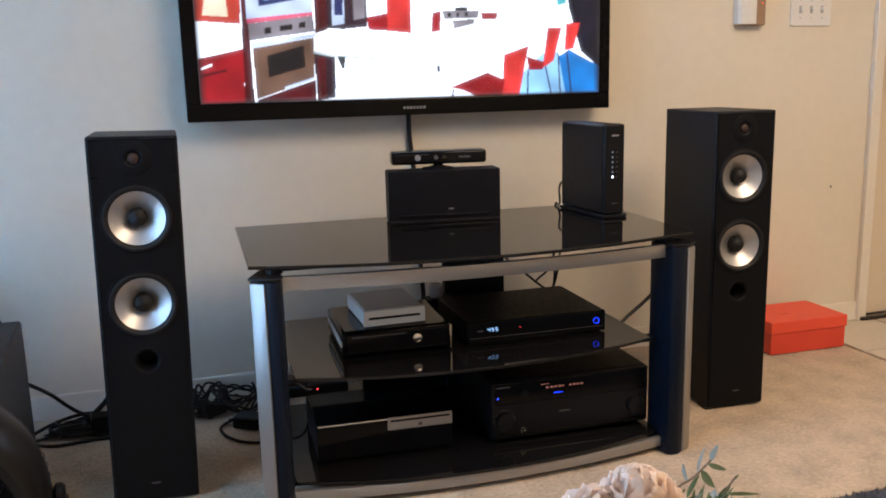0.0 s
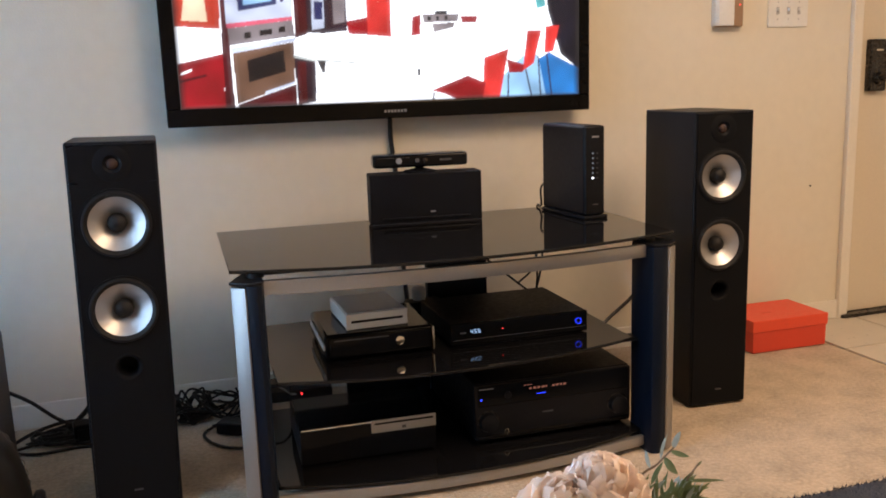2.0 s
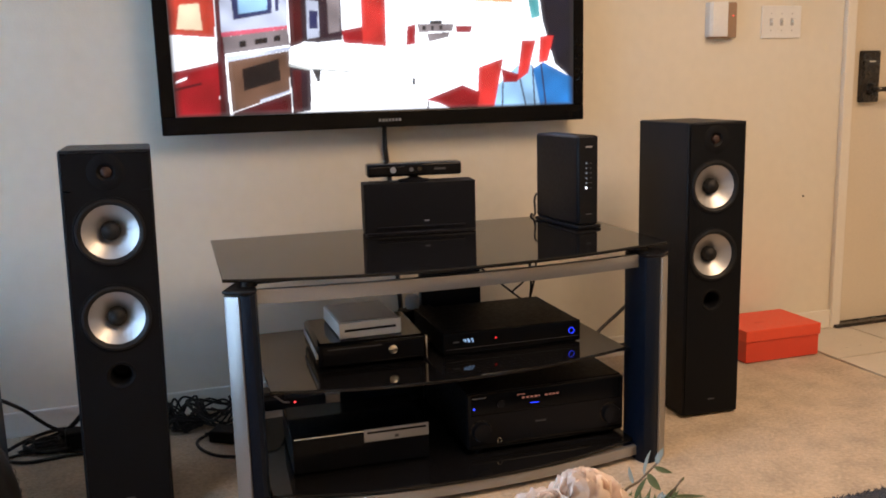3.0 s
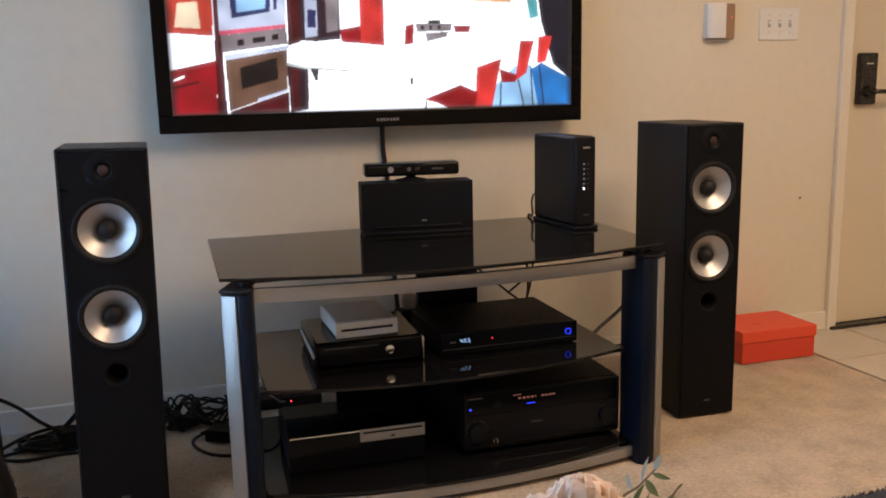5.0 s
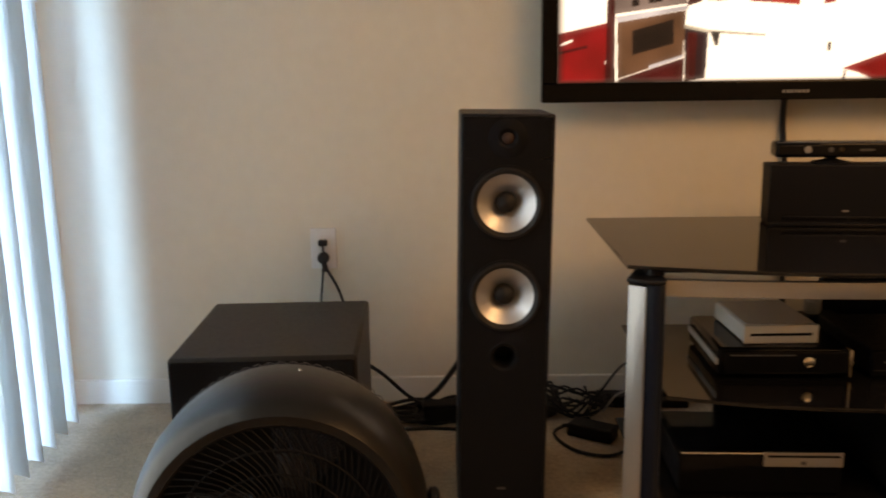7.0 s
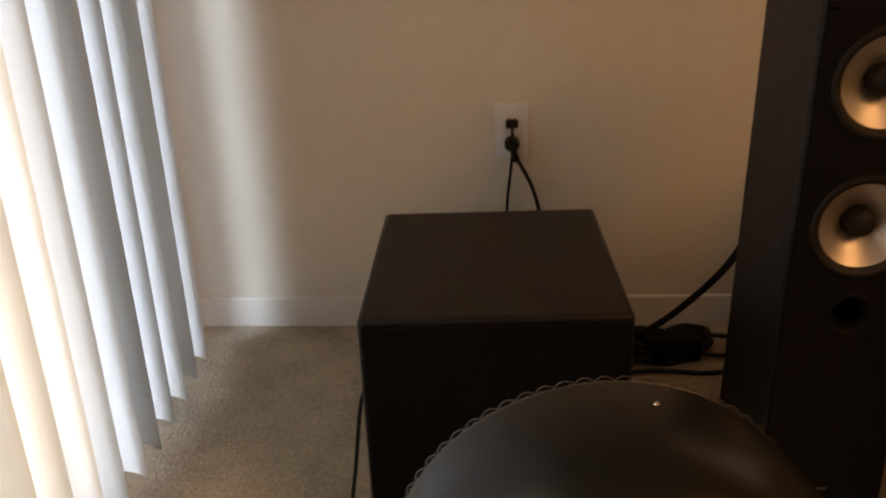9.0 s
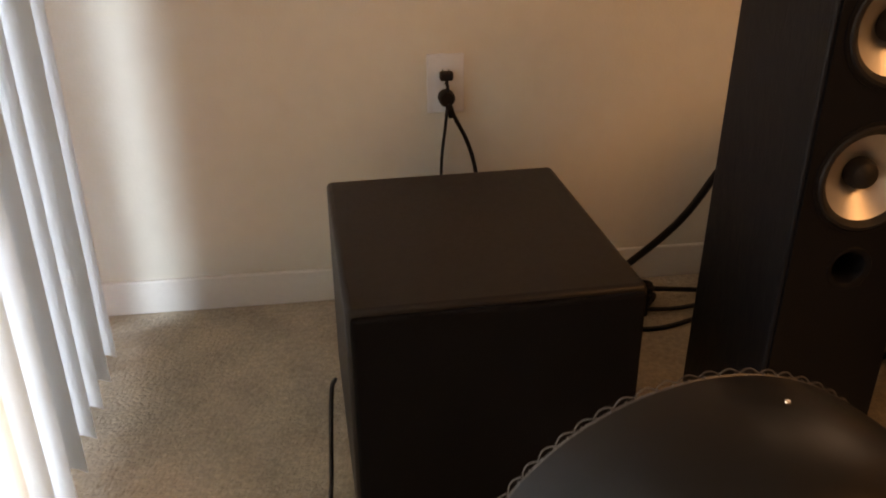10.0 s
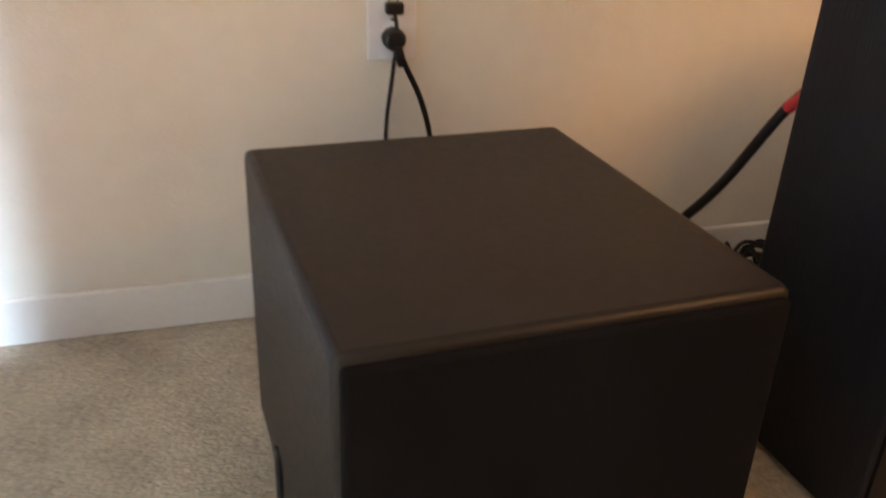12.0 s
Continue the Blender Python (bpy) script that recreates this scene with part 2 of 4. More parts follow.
bm = bmesh.new()
box(-1.7, 0, 0, DX0, 0.12, HIGH, bm=bm)
box(DX1, 0, 0, XR, 0.12, HIGH, bm=bm)
box(DX0, 0, DH, DX1, 0.12, HIGH, bm=bm)
solo("wall_north", bm, WALL, Matrix(), "cream painted wall behind the television", "wall", "structure")
WY0, WY1, WH = -0.155, -2.05, 2.06          # sliding door's opening, along the left wall
bm = bmesh.new()
box(-0.14, WY0, 0, 0, 0.10, HIGH, bm=bm)
box(-0.14, -4.8, 0, 0, WY1, HIGH, bm=bm)
box(-0.14, WY1, WH, 0, WY0, HIGH, bm=bm)
solo("wall_west", bm, WALL, LEFT, "cream painted wall with the sliding door's opening", "wall", "structure")
solo("wall_east", box(XR, YB, 0, XR + 0.12, 0.12, HIGH), WALL, Matrix(), "cream painted side wall", "wall", "structure")
solo("wall_south", box(-1.7, YB - 0.12, 0, XR, YB, HIGH), WALL, Matrix(), "cream painted rear wall", "wall", "structure")
solo("ceiling", box(-1.8, YB - 0.12, HIGH, XR + 0.12, 0.12, HIGH + 0.1), CEIL, Matrix(), "off-white textured ceiling", "ceiling", "structure")

# carpet with a shallow uneven pile
EDGE = 2.388
bm = bmesh.new()
nx, ny = 150, 190
grid = []
for j in range(ny + 1):
    row = []
    for i in range(nx + 1):
        x, y = -1.75 + (EDGE + 1.75) * i / nx, YB + (0.02 - YB) * j / ny
        row.append(bm.verts.new((x, y, 0.0025 * noise.noise((x * 7, y * 7, 0)) + 0.0015 * noise.noise((x * 31, y * 31, 3)) - (0.006 if i == nx else 0))))
    grid.append(row)
for j in range(ny):
    for i in range(nx):
        bm.faces.new((grid[j][i], grid[j][i + 1], grid[j + 1][i + 1], grid[j + 1][i])).smooth = True
solo("floor", bm, CARPET, Matrix(), "beige cut-pile carpet covering the living room", "carpet", "structure")
solo("subfloor", box(-3.0, YB - 0.2, -0.15, XR + 0.2, 0.3, -0.02), GROUT, Matrix(), "floor slab under the carpet and tiles", "floor", "structure")
TF = solo("floor_entry", box(EDGE, -2.4, -0.02, XR, 0.02, -0.008), GROUT, Matrix(), "cream ceramic tiles at the entry", "tile floor", "structure")
solo("floor_hall", box(EDGE, YB, -0.02, XR, -2.4, -0.003), CARPET, Matrix(), "beige carpet beyond the entry tiles", "carpet", "structure")

bm = bmesh.new()
box(-1.235, -0.012, 0, 2.645, 0, 0.076, 0.004, bm=bm)
box(3.605, -0.012, 0, XR, 0, 0.076, 0.004, bm=bm)
solo("baseboard", bm, TRIM, Matrix(), "cream painted baseboard along the wall", "baseboard", "structure")
solo("baseboard_west", box(0, -0.14, 0, 0.012, -0.014, 0.076, 0.003), TRIM, LEFT, "cream painted baseboard beside the sliding door", "baseboard", "structure")

# entry door
door = thing("door_1", Matrix(), "closed plain cream entry door with dark lever", "door", kind="structure")
bm = bmesh.new()
box(2.645, -0.016, 0, 2.692, 0.0, 2.10, 0.006, bm=bm)
box(3.558, -0.016, 0, 3.605, 0.0, 2.10, 0.006, bm=bm)
box(2.692, -0.016, 2.05, 3.558, 0.0, 2.10, 0.006, bm=bm)
box(2.640, -0.022, 0, 2.655, -0.001, 2.115, 0.004, bm=bm)
box(3.595, -0.022, 0, 3.610, -0.001, 2.115, 0.004, bm=bm)
box(2.655, -0.022, 2.088, 3.595, -0.001, 2.115, 0.004, bm=bm)
part("door_casing", bm, TRIM, door)
# brown strip that draws the shaded gap between casing and leaf
bm = bmesh.new()
box(2.690, 0.001, 0, 2.694, 0.05, 2.05, bm=bm)
part("door_stop", bm, GROUT, door, "brown strip standing in for the shadow gap beside the leaf")
part("leaf", box(2.700, 0.012, 0.014, 3.552, 0.052, 2.043, 0.003), DOORP, door)
part("threshold", box(2.66, -0.03, -0.006, 3.60, 0.08, 0.012, 0.004), BRONZE, door, "dark metal threshold")
lk = part("lock_plate", box(2.733, -0.016, 0.888, 2.815, 0.0115, 1.084, 0.006), BRONZE, door, "dark nickel lock escutcheon")
part("keypad_bar", box(2.758, -0.0175, 1.040, 2.79, -0.0155, 1.046, 0.0005), CHROME, lk)
part("rosette", lathe([(0.0, -0.018), (0.018, -0.018), (0.023, 0), (0.026, 0.016)], pose(2.774, -0.018, 0.937, -90, 0, 0), 24), BRONZE, lk)
part("lever", tube([(2.774, -0.03, 0.937), (2.776, -0.052, 0.937), (2.80, -0.058, 0.937), (2.88, -0.056, 0.934)], 0.009, 10), BRONZE, lk, "chrome-edged dark lever")

# sliding glass door behind the blinds
win = thing("window_1", LEFT, "white framed sliding glass door full of daylight", "window", kind="structure")
bm = bmesh.new()
for y0, y1, z0, z1 in ((WY0 - 0.05, WY0, 0, WH), (WY1, WY1 + 0.05, 0, WH), (-1.10, -1.04, 0, WH), (WY1, WY0, 0, 0.06), (WY1, WY0, WH - 0.05, WH)):
    box(-0.105, y0, z0, -0.055, y1, z1, 0.004, bm=bm)
part("window_frame", bm, TRIM, win)
for y0, y1 in ((-1.04, WY0 - 0.05), (WY1 + 0.05, -1.10)):
    g = part("pane", box(-0.083, y0, 0.06, -0.077, y1, WH - 0.05), PANE, win)
    g.visible_shadow = False

# vertical blinds: each slat hangs open from the head rail
blind = thing("vertical_blinds", LEFT, "white vinyl vertical blinds hanging half open", "blinds")
part("head_rail", box(0.050, -2.2, 2.12, 0.090, -0.12, 2.16, 0.004), WHITEP, blind)
sl = None
for k in range(24):
    y = -0.225 - 0.082 * k
    if sl is None:
        bm = bmesh.new()
        cols = []
        for i in range(9):
            a = i / 8 - 0.5
            cols.append([bm.verts.new((a * 0.089, 0.009 * (1 - 4 * a * a), z)) for z in (0.032, 0.7, 1.4, 2.118)])
        for a, b in zip(cols, cols[1:]):
            for p in range(3):
                bm.faces.new((a[p], b[p], b[p + 1], a[p + 1])).smooth = True
        bmesh.ops.solidify(bm, geom=bm.faces[:], thickness=0.0012)
        sl = part("slat", bm, SLAT, blind)
    else:
        o = new("slat", sl.data)
        o.parent = blind
    s = blind.children[-1] if sl is None else (sl if k == 0 else o)
    s.matrix_basis = pose(0.0700, y, 0, 0, 0, -16 + 1.2 * math.sin(k * 2.7))
part("rail_cord", tube([(0.07, -0.13, 2.1), (0.075, -0.128, 1.6), (0.073, -0.126, 1.15)], 0.0015, 6), WHITEP, blind)

# ---- television ----
tv = thing("television", pose(0.8335, 0, 0.871), "wall-mounted black flat television showing a red kitchen", "television")
TW, TH, TD = 1.341, 0.802, 0.052
part("back_shell", box(-TW / 2 + 0.02, -0.078, 0.02, TW / 2 - 0.02, -0.045, TH - 0.02, 0.012), MATTE, tv)
bm = bmesh.new()
for x0, z0, x1, z1 in ((-TW / 2, 0, TW / 2, 0.051), (-TW / 2, TH - 0.042, TW / 2, TH), (-TW / 2, 0.051, -TW / 2 + 0.0405, TH - 0.042), (TW / 2 - 0.0375, 0.051, TW / 2, TH - 0.042)):
    box(x0, -0.094, z0, x1, -0.05, z1, 0.004, bm=bm)
part("bezel", bm, BEZEL, tv)
part("wall_mount", box(-0.2, -0.05, 0.2, 0.2, 0.0, 0.6, 0.004), MATTE, tv)
bm = bmesh.new()
for i, w in enumerate((0.008, 0.009, 0.008, 0.008, 0.008, 0.008, 0.009)):
    box(-0.031 + 0.0105 * i, -0.0953, 0.0185, -0.031 + 0.0105 * i + w * 0.8, -0.0935, 0.0265, bm=bm)
part("logo_bars", bm, PRINT, tv, "small grey maker's mark")
scr = part("screen", box(-TW / 2 + 0.039, -0.090, 0.050, TW / 2 - 0.036, -0.080, TH - 0.041), GLOSS, tv, "lit screen with a bright kitchen picture")
TONES = {"white": (255, 255, 255), "red": (158, 14, 28), "scarlet": (222, 52, 48), "maroon": (78, 6, 20), "cab_glow": (196, 62, 44), "lamp": (255, 226, 186),
         "pale": (214, 220, 238), "navy": (36, 42, 92), "sky": (168, 214, 250), "pink": (232, 96, 118), "steel": (140, 128, 128), "black": (14, 10, 18),
         "bronze": (112, 80, 62), "dark": (44, 24, 38), "grey": (206, 208, 200), "wood": (222, 164, 110), "ink": (12, 16, 34), "teal": (96, 186, 186), "blue": (40, 120, 190)}
SX0, SW = -TW / 2 + 0.0405, TW - 0.078
GX, GZ, SS = 400, 226, 2                        # grid of the picture, each point averaged over SS x SS samples
gu, gh = np.meshgrid(np.linspace(0, 1, GX * SS), np.linspace(0, TH - 0.093, GZ * SS))
rgb = np.ones(gu.shape + (3,)) * 1.9
mottle = 1 + 0.32 * np.sin(gu * 33 + 2 * np.sin(gh * 21)) * np.sin(gh * 17 + 1.7) + 0.10 * np.sin(gu * 83 + 1.3) * np.sin(gh * 61)


def paint(nm, *pts):
    """One flat patch of the shown kitchen, as a polygon across the screen's width and height."""
    inside = np.zeros(gu.shape, bool)
    for (u0, h0), (u1, h1) in zip(pts, pts[1:] + pts[:1]):
        if abs(h1 - h0) > 1e-9:
            inside ^= ((h0 > gh) != (h1 > gh)) & (gu < (u1 - u0) * (gh - h0) / (h1 - h0) + u0)
    tone = np.array(srgb(*TONES[nm])) * (1.9 if nm == "white" else 0.95)
    rgb[inside] = tone[None, :] * (mottle[inside][:, None] if nm not in ("white", "black") else 1)


paint("cab_glow", (0.002, 0.388), (0.103, 0.39), (0.101, 0.223), (0.002, 0.232))
paint("lamp", (0.027, 0.314), (0.07, 0.319), (0.074, 0.244), (0.018, 0.248))
paint("white", (0.002, 0.232), (0.101, 0.219), (0.102, 0.156), (0.002, 0.129))
paint("red", (0.002, 0.129), (0.102, 0.155), (0.101, 0), (0.002, 0))
paint("maroon", (0.002, 0.082), (0.063, 0.099), (0.064, 0.092), (0.003, 0.075))
paint("white", (0.006, 0.102), (0.031, 0.114), (0.032, 0.109), (0.007, 0.097))
paint("maroon", (0.104, 0.39), (0.116, 0.39), (0.122, 0.001), (0.101, 0))
paint("pale", (0.116, 0.39), (0.269, 0.393), (0.266, 0.257), (0.114, 0.238))
paint("navy", (0.138, 0.391), (0.235, 0.393), (0.231, 0.292), (0.144, 0.273))
paint("sky", (0.155, 0.391), (0.225, 0.392), (0.221, 0.301), (0.156, 0.289))
paint("navy", (0.24, 0.393), (0.251, 0.393), (0.247, 0.299), (0.24, 0.298))
paint("pink", (0.114, 0.238), (0.266, 0.257), (0.266, 0.247), (0.116, 0.225))
paint("steel", (0.117, 0.225), (0.266, 0.247), (0.268, 0.201), (0.119, 0.177))
paint("black", (0.154, 0.213), (0.169, 0.215), (0.168, 0.198), (0.153, 0.195))
paint("black", (0.233, 0.227), (0.247, 0.23), (0.247, 0.213), (0.232, 0.212))
paint("black", (0.188, 0.218), (0.217, 0.223), (0.217, 0.208), (0.188, 0.203))
paint("pale", (0.12, 0.17), (0.269, 0.197), (0.271, 0.187), (0.124, 0.155))
paint("bronze", (0.124, 0.155), (0.266, 0.185), (0.263, 0.065), (0.127, 0.01))
paint("black", (0.156, 0.134), (0.241, 0.162), (0.242, 0.1), (0.157, 0.072))
paint("pale", (0.192, 0.044), (0.262, 0.071), (0.262, 0.064), (0.193, 0.035))
paint("maroon", (0.128, 0.009), (0.265, 0.063), (0.265, 0.003), (0.13, 0))
paint("maroon", (0.27, 0.393), (0.299, 0.394), (0.298, 0.206), (0.269, 0.195))
paint("dark", (0.264, 0.142), (0.314, 0.132), (0.311, 0.01), (0.267, 0.001))
paint("maroon", (0.271, 0.129), (0.291, 0.127), (0.289, 0.007), (0.269, 0.003))
paint("dark", (0.299, 0.394), (0.394, 0.396), (0.393, 0.214), (0.335, 0.207), (0.298, 0.21))
paint("pale", (0.311, 0.33), (0.34, 0.326), (0.339, 0.223), (0.31, 0.218))
paint("navy", (0.317, 0.3), (0.337, 0.298), (0.336, 0.248), (0.316, 0.247))
paint("steel", (0.36, 0.395), (0.39, 0.396), (0.389, 0.24), (0.361, 0.233))
paint("white", (0.394, 0.396), (0.441, 0.397), (0.442, 0.253), (0.393, 0.244))
paint("red", (0.393, 0.242), (0.442, 0.253), (0.442, 0.201), (0.396, 0.205))
paint("scarlet", (0.441, 0.397), (0.502, 0.399), (0.5, 0.194), (0.442, 0.201))
paint("grey", (0.264, 0.148), (0.317, 0.134), (0.433, 0.121), (0.433, 0.116), (0.317, 0.126), (0.264, 0.139))
paint("black", (0.317, 0.13), (0.338, 0.128), (0.335, 0.093), (0.328, 0.094))
paint("black", (0.563, 0.098), (0.57, 0.098), (0.57, 0.076), (0.563, 0.076))
paint("red", (0.554, 0.253), (0.575, 0.26), (0.574, 0.2), (0.55, 0.196))
paint("steel", (0.579, 0.26), (0.674, 0.26), (0.67, 0.238), (0.583, 0.235))
paint("steel", (0.604, 0.231), (0.663, 0.236), (0.659, 0.22), (0.608, 0.206))
paint("red", (0.677, 0.254), (0.722, 0.254), (0.718, 0.233), (0.681, 0.233))
paint("black", (0.611, 0.27), (0.644, 0.271), (0.644, 0.261), (0.611, 0.26))
paint("black", (0.593, 0.254), (0.601, 0.254), (0.601, 0.242), (0.593, 0.242))
paint("black", (0.615, 0.254), (0.622, 0.254), (0.622, 0.242), (0.615, 0.242))
paint("black", (0.637, 0.255), (0.644, 0.255), (0.644, 0.243), (0.637, 0.243))
paint("wood", (0.721, 0.403), (0.834, 0.406), (0.831, 0.325), (0.725, 0.329))
paint("ink", (0.897, 0.407), (1, 0.41), (1, 0.08), (0.947, 0.133), (0.913, 0.268))
paint("teal", (0.873, 0.333), (0.9, 0.361), (0.906, 0.282), (0.882, 0.275))
paint("blue", (0.807, 0.066), (0.915, 0.139), (1, 0.085), (1, 0), (0.769, 0))
paint("sky", (0.768, 0.048), (0.841, 0.129), (0.883, 0.133), (0.905, 0), (0.769, 0))
paint("scarlet", (0.906, 0.221), (0.944, 0.223), (0.927, 0.142), (0.901, 0.136))
paint("scarlet", (0.855, 0.208), (0.894, 0.208), (0.872, 0.106), (0.841, 0.081))
paint("red", (0.798, 0.121), (0.845, 0.102), (0.841, 0.077), (0.803, 0.078))
paint("dark", (0.8, 0.077), (0.804, 0.077), (0.802, 0.003), (0.798, 0.003))
paint("dark", (0.847, 0.088), (0.851, 0.088), (0.867, 0.001), (0.863, 0.001))
paint("dark", (0.882, 0.129), (0.886, 0.129), (0.892, 0.001), (0.888, 0.001))
paint("dark", (0.906, 0.134), (0.91, 0.134), (0.923, 0), (0.919, 0))
paint("scarlet", (0.737, 0.126), (0.804, 0.153), (0.778, 0.002), (0.731, 0))
paint("red", (0.596, 0.03), (0.693, 0.073), (0.739, 0.049), (0.731, 0), (0.663, 0), (0.629, 0.019))
paint("dark", (0.6, 0.026), (0.605, 0.025), (0.604, 0), (0.599, 0))
rgb = rgb.reshape(GZ, SS, GX, SS, 3).mean(axis=(1, 3))
glare = rgb.copy()
for ax in (0, 1):
    glare = sum(np.roll(glare, k, axis=ax) for k in range(-4, 5)) / 9
rgb = 0.92 * rgb + 0.08 * glare
eu, eh = np.linspace(0, SW, GX), np.linspace(0, TH - 0.093, GZ)
rim = np.minimum(np.minimum(eu, SW - eu)[None, :] / 0.022, np.minimum(eh, TH - 0.093 - eh)[:, None] / 0.010)
rgb *= (0.04 + 0.96 * np.clip(rim, 0, 1))[:, :, None]
gverts = [(SX0 + SW * i / (GX - 1), -0.0912, 0.051 + (TH - 0.093) * j / (GZ - 1)) for j in range(GZ) for i in range(GX)]
gfaces = [(j * GX + i, j * GX + i + 1, (j + 1) * GX + i + 1, (j + 1) * GX + i) for j in range(GZ - 1) for i in range(GX - 1)]
pic = bpy.data.meshes.new("screen_picture")
pic.from_pydata(gverts, [], gfaces)
att = pic.color_attributes.new("picture", "FLOAT_COLOR", "POINT")
att.data.foreach_set("color", np.concatenate([rgb.reshape(-1, 3), np.ones((GX * GZ, 1))], axis=1).astype(np.float32).ravel())
shown = glow("lit_picture", (1, 1, 1), 1.0)
an = shown.node_tree.nodes.new("ShaderNodeAttribute")
an.attribute_name = "picture"
shown.node_tree.links.new(an.outputs["Color"], shown.node_tree.nodes["Principled BSDF"].inputs["Emission Color"])
pic.materials.append(shown)
po = new("screen_picture", pic)
po.parent = scr
tagged(po, "red kitchen picture on the screen")
solo("television_cable", tube([(0.838, -0.02, 0.90), (0.840, -0.012, 0.80), (0.852, -0.012, 0.68), (0.86, -0.014, 0.45), (0.88, -0.03, 0.10), (0.89, -0.06, 0.02)], 0.011, 8, flat=0.7), CORD, Matrix(), "black cable hanging down the wall below the television", "cable")


# ---- loudspeakers ----
def pierced(w, z0, z1, holes, thick, off=0.0, n=40):
    """A front plate at y = 0 with round holes of (height, radius) and their inner walls."""
    bm = bmesh.new()

    def quad(*p):
        bm.faces.new([bm.verts.new(q) for q in p])

    edge = z0
    for z, r in sorted(holes):
        h = min(w, r + 0.012)
        quad((-w, 0, edge), (w, 0, edge), (w, 0, z - h), (-w, 0, z - h))
        edge = z + h
        ring, rim, back = [], [], []
        for i in range(n):
            a = 6.2831853 * (i + 0.5) / n
            c, q = math.cos(a), math.sin(a)
            k = min(w / max(abs(c), 1e-6), h / max(abs(q), 1e-6))
            ring.append(bm.verts.new((off + r * c, 0, z + r * q)))
            rim.append(bm.verts.new((k * c, 0, z + k * q)))
            back.append(bm.verts.new((off + r * c, thick, z + r * q)))
        for i in range(n):
            j = (i + 1) % n
            bm.faces.new((ring[i], ring[j], rim[j], rim[i]))
            bm.faces.new((ring[i], ring[j], back[j], back[i])).smooth = True
        for sx in (-1, 1):
            for sz in (-1, 1):
                cs = sorted(rim, key=lambda v: (v.co.x - sx * w) ** 2 + (v.co.z - z - sz * h) ** 2)[:2]
                bm.faces.new([cs[0], cs[1], bm.verts.new((sx * w, 0, z + sz * h))])
    quad((-w, 0, edge), (w, 0, edge), (w, 0, z1), (-w, 0, z1))
    for x in (-w, w):
        quad((x, 0, z0), (x, 0, z1), (x, 0.014, z1), (x, 0.014, z0))
    for z in (z0, z1):
        quad((-w, 0, z), (w, 0, z), (w, 0.014, z), (-w, 0.014, z))
    bmesh.ops.remove_doubles(bm, verts=bm.verts, dist=1e-5)
    return bm


def tower_speaker(m, label, wide, deep, off=0.0):
    s = thing("tower_speaker", m, label, "speaker", "pair of tower speakers")
    w, d, h = wide / 2, deep, 0.871
    bm = box(-w, 0.004, 0.006, w, d, h, 0.005, 3)
    bmesh.ops.delete(bm, geom=[f for f in bm.faces if f.normal.y < -0.99 and f.calc_center_median().y < 0.02], context="FACES")
    part("cabinet", bm, ASH, s, "black ash cabinet")
    part("baffle", pierced(w - 0.006, 0.012, h - 0.006, ((0.822, 0.0300), (0.688, 0.0762), (0.490, 0.0762), (0.356, 0.0315)), 0.04, off), BAFFLE, s)
    for z in (0.688, 0.490):
        drv = part("woofer", lathe([(0.080, 0.0), (0.080, 0.0015), (0.077, 0.0025), (0.0755, 0.0025), (0.0745, 0.001)], FRONT @ pose(off, z, 0), 48), BAFFLE, s, "woofer with a silver cone")
        part("surround", lathe([(0.0755, 0.001), (0.073, 0.0045), (0.069, 0.005), (0.065, 0.002), (0.0610, -0.003)], FRONT @ pose(off, z, 0), 48), RUBBER, drv)
        part("cone", lathe([(0.0622, -0.002), (0.057, -0.006), (0.048, -0.012), (0.037, -0.0195), (0.027, -0.027), (0.022, -0.031)], FRONT @ pose(off, z, 0), 48), CONE, drv, "silver alloy cone")
        part("dust_plug", lathe([(0.022, -0.031), (0.0215, -0.018), (0.018, -0.010), (0.011, -0.006), (0.004, -0.003), (0, -0.0028)], FRONT @ pose(off, z, 0), 32), RUBBER, drv)
    tw = part("tweeter", lathe([(0.040, 0.0002), (0.039, 0.0008), (0.020, 0.0008), (0.016, -0.002), (0.012, -0.0045)], FRONT @ pose(off, 0.822, 0), 40), BAFFLE, s)
    part("dome", lathe([(0.0125, -0.0045), (0.0105, -0.0005), (0.006, 0.0018), (0, 0.0026)], FRONT @ pose(off, 0.822, 0), 24), COPPER, tw, "dark copper dome")
    part("port", lathe([(0.0335, 0.0004), (0.0325, 0.0012), (0.029, 0.0008), (0.025, -0.002), (0.022, -0.010), (0.019, -0.060), (0, -0.060)], FRONT @ pose(off, 0.356, 0), 36), BAFFLE, s)
    part("badge", box(-0.010, -0.0008, 0.052, 0.010, 0.001, 0.056), DARKP, s)
    for x in (-w + 0.025, w - 0.025):
        for y in (0.035, d - 0.03):
            part("foot", lathe([(0.012, 0.0), (0.012, 0.007)], pose(x, y, 0), 16), RUBBER, s)
    bm = bmesh.new()
    box(-0.045, d - 0.001, 0.39, 0.045, d + 0.004, 0.50, 0.002, bm=bm)
    part("terminal_plate", bm, PLASTIC, s)
    for x in (-0.02, 0.02):
        part("binding_post", lathe([(0.007, 0.0), (0.007, 0.022), (0, 0.023)], pose(x, d + 0.003, 0.46, -90, 0, 0), 14), REDCAP if x < 0 else CORD, s)
    return s


tower_speaker(pose(0.019, -0.672, 0, 0, 1.1, 0.5), "black ash tower speaker with two silver woofers beside the subwoofer", 0.193, 0.25)
tower_speaker(pose(1.650, -0.628, 0, 0, 0, -4), "black ash tower speaker with two silver woofers beside the shoe box", 0.184, 0.30, -0.006)

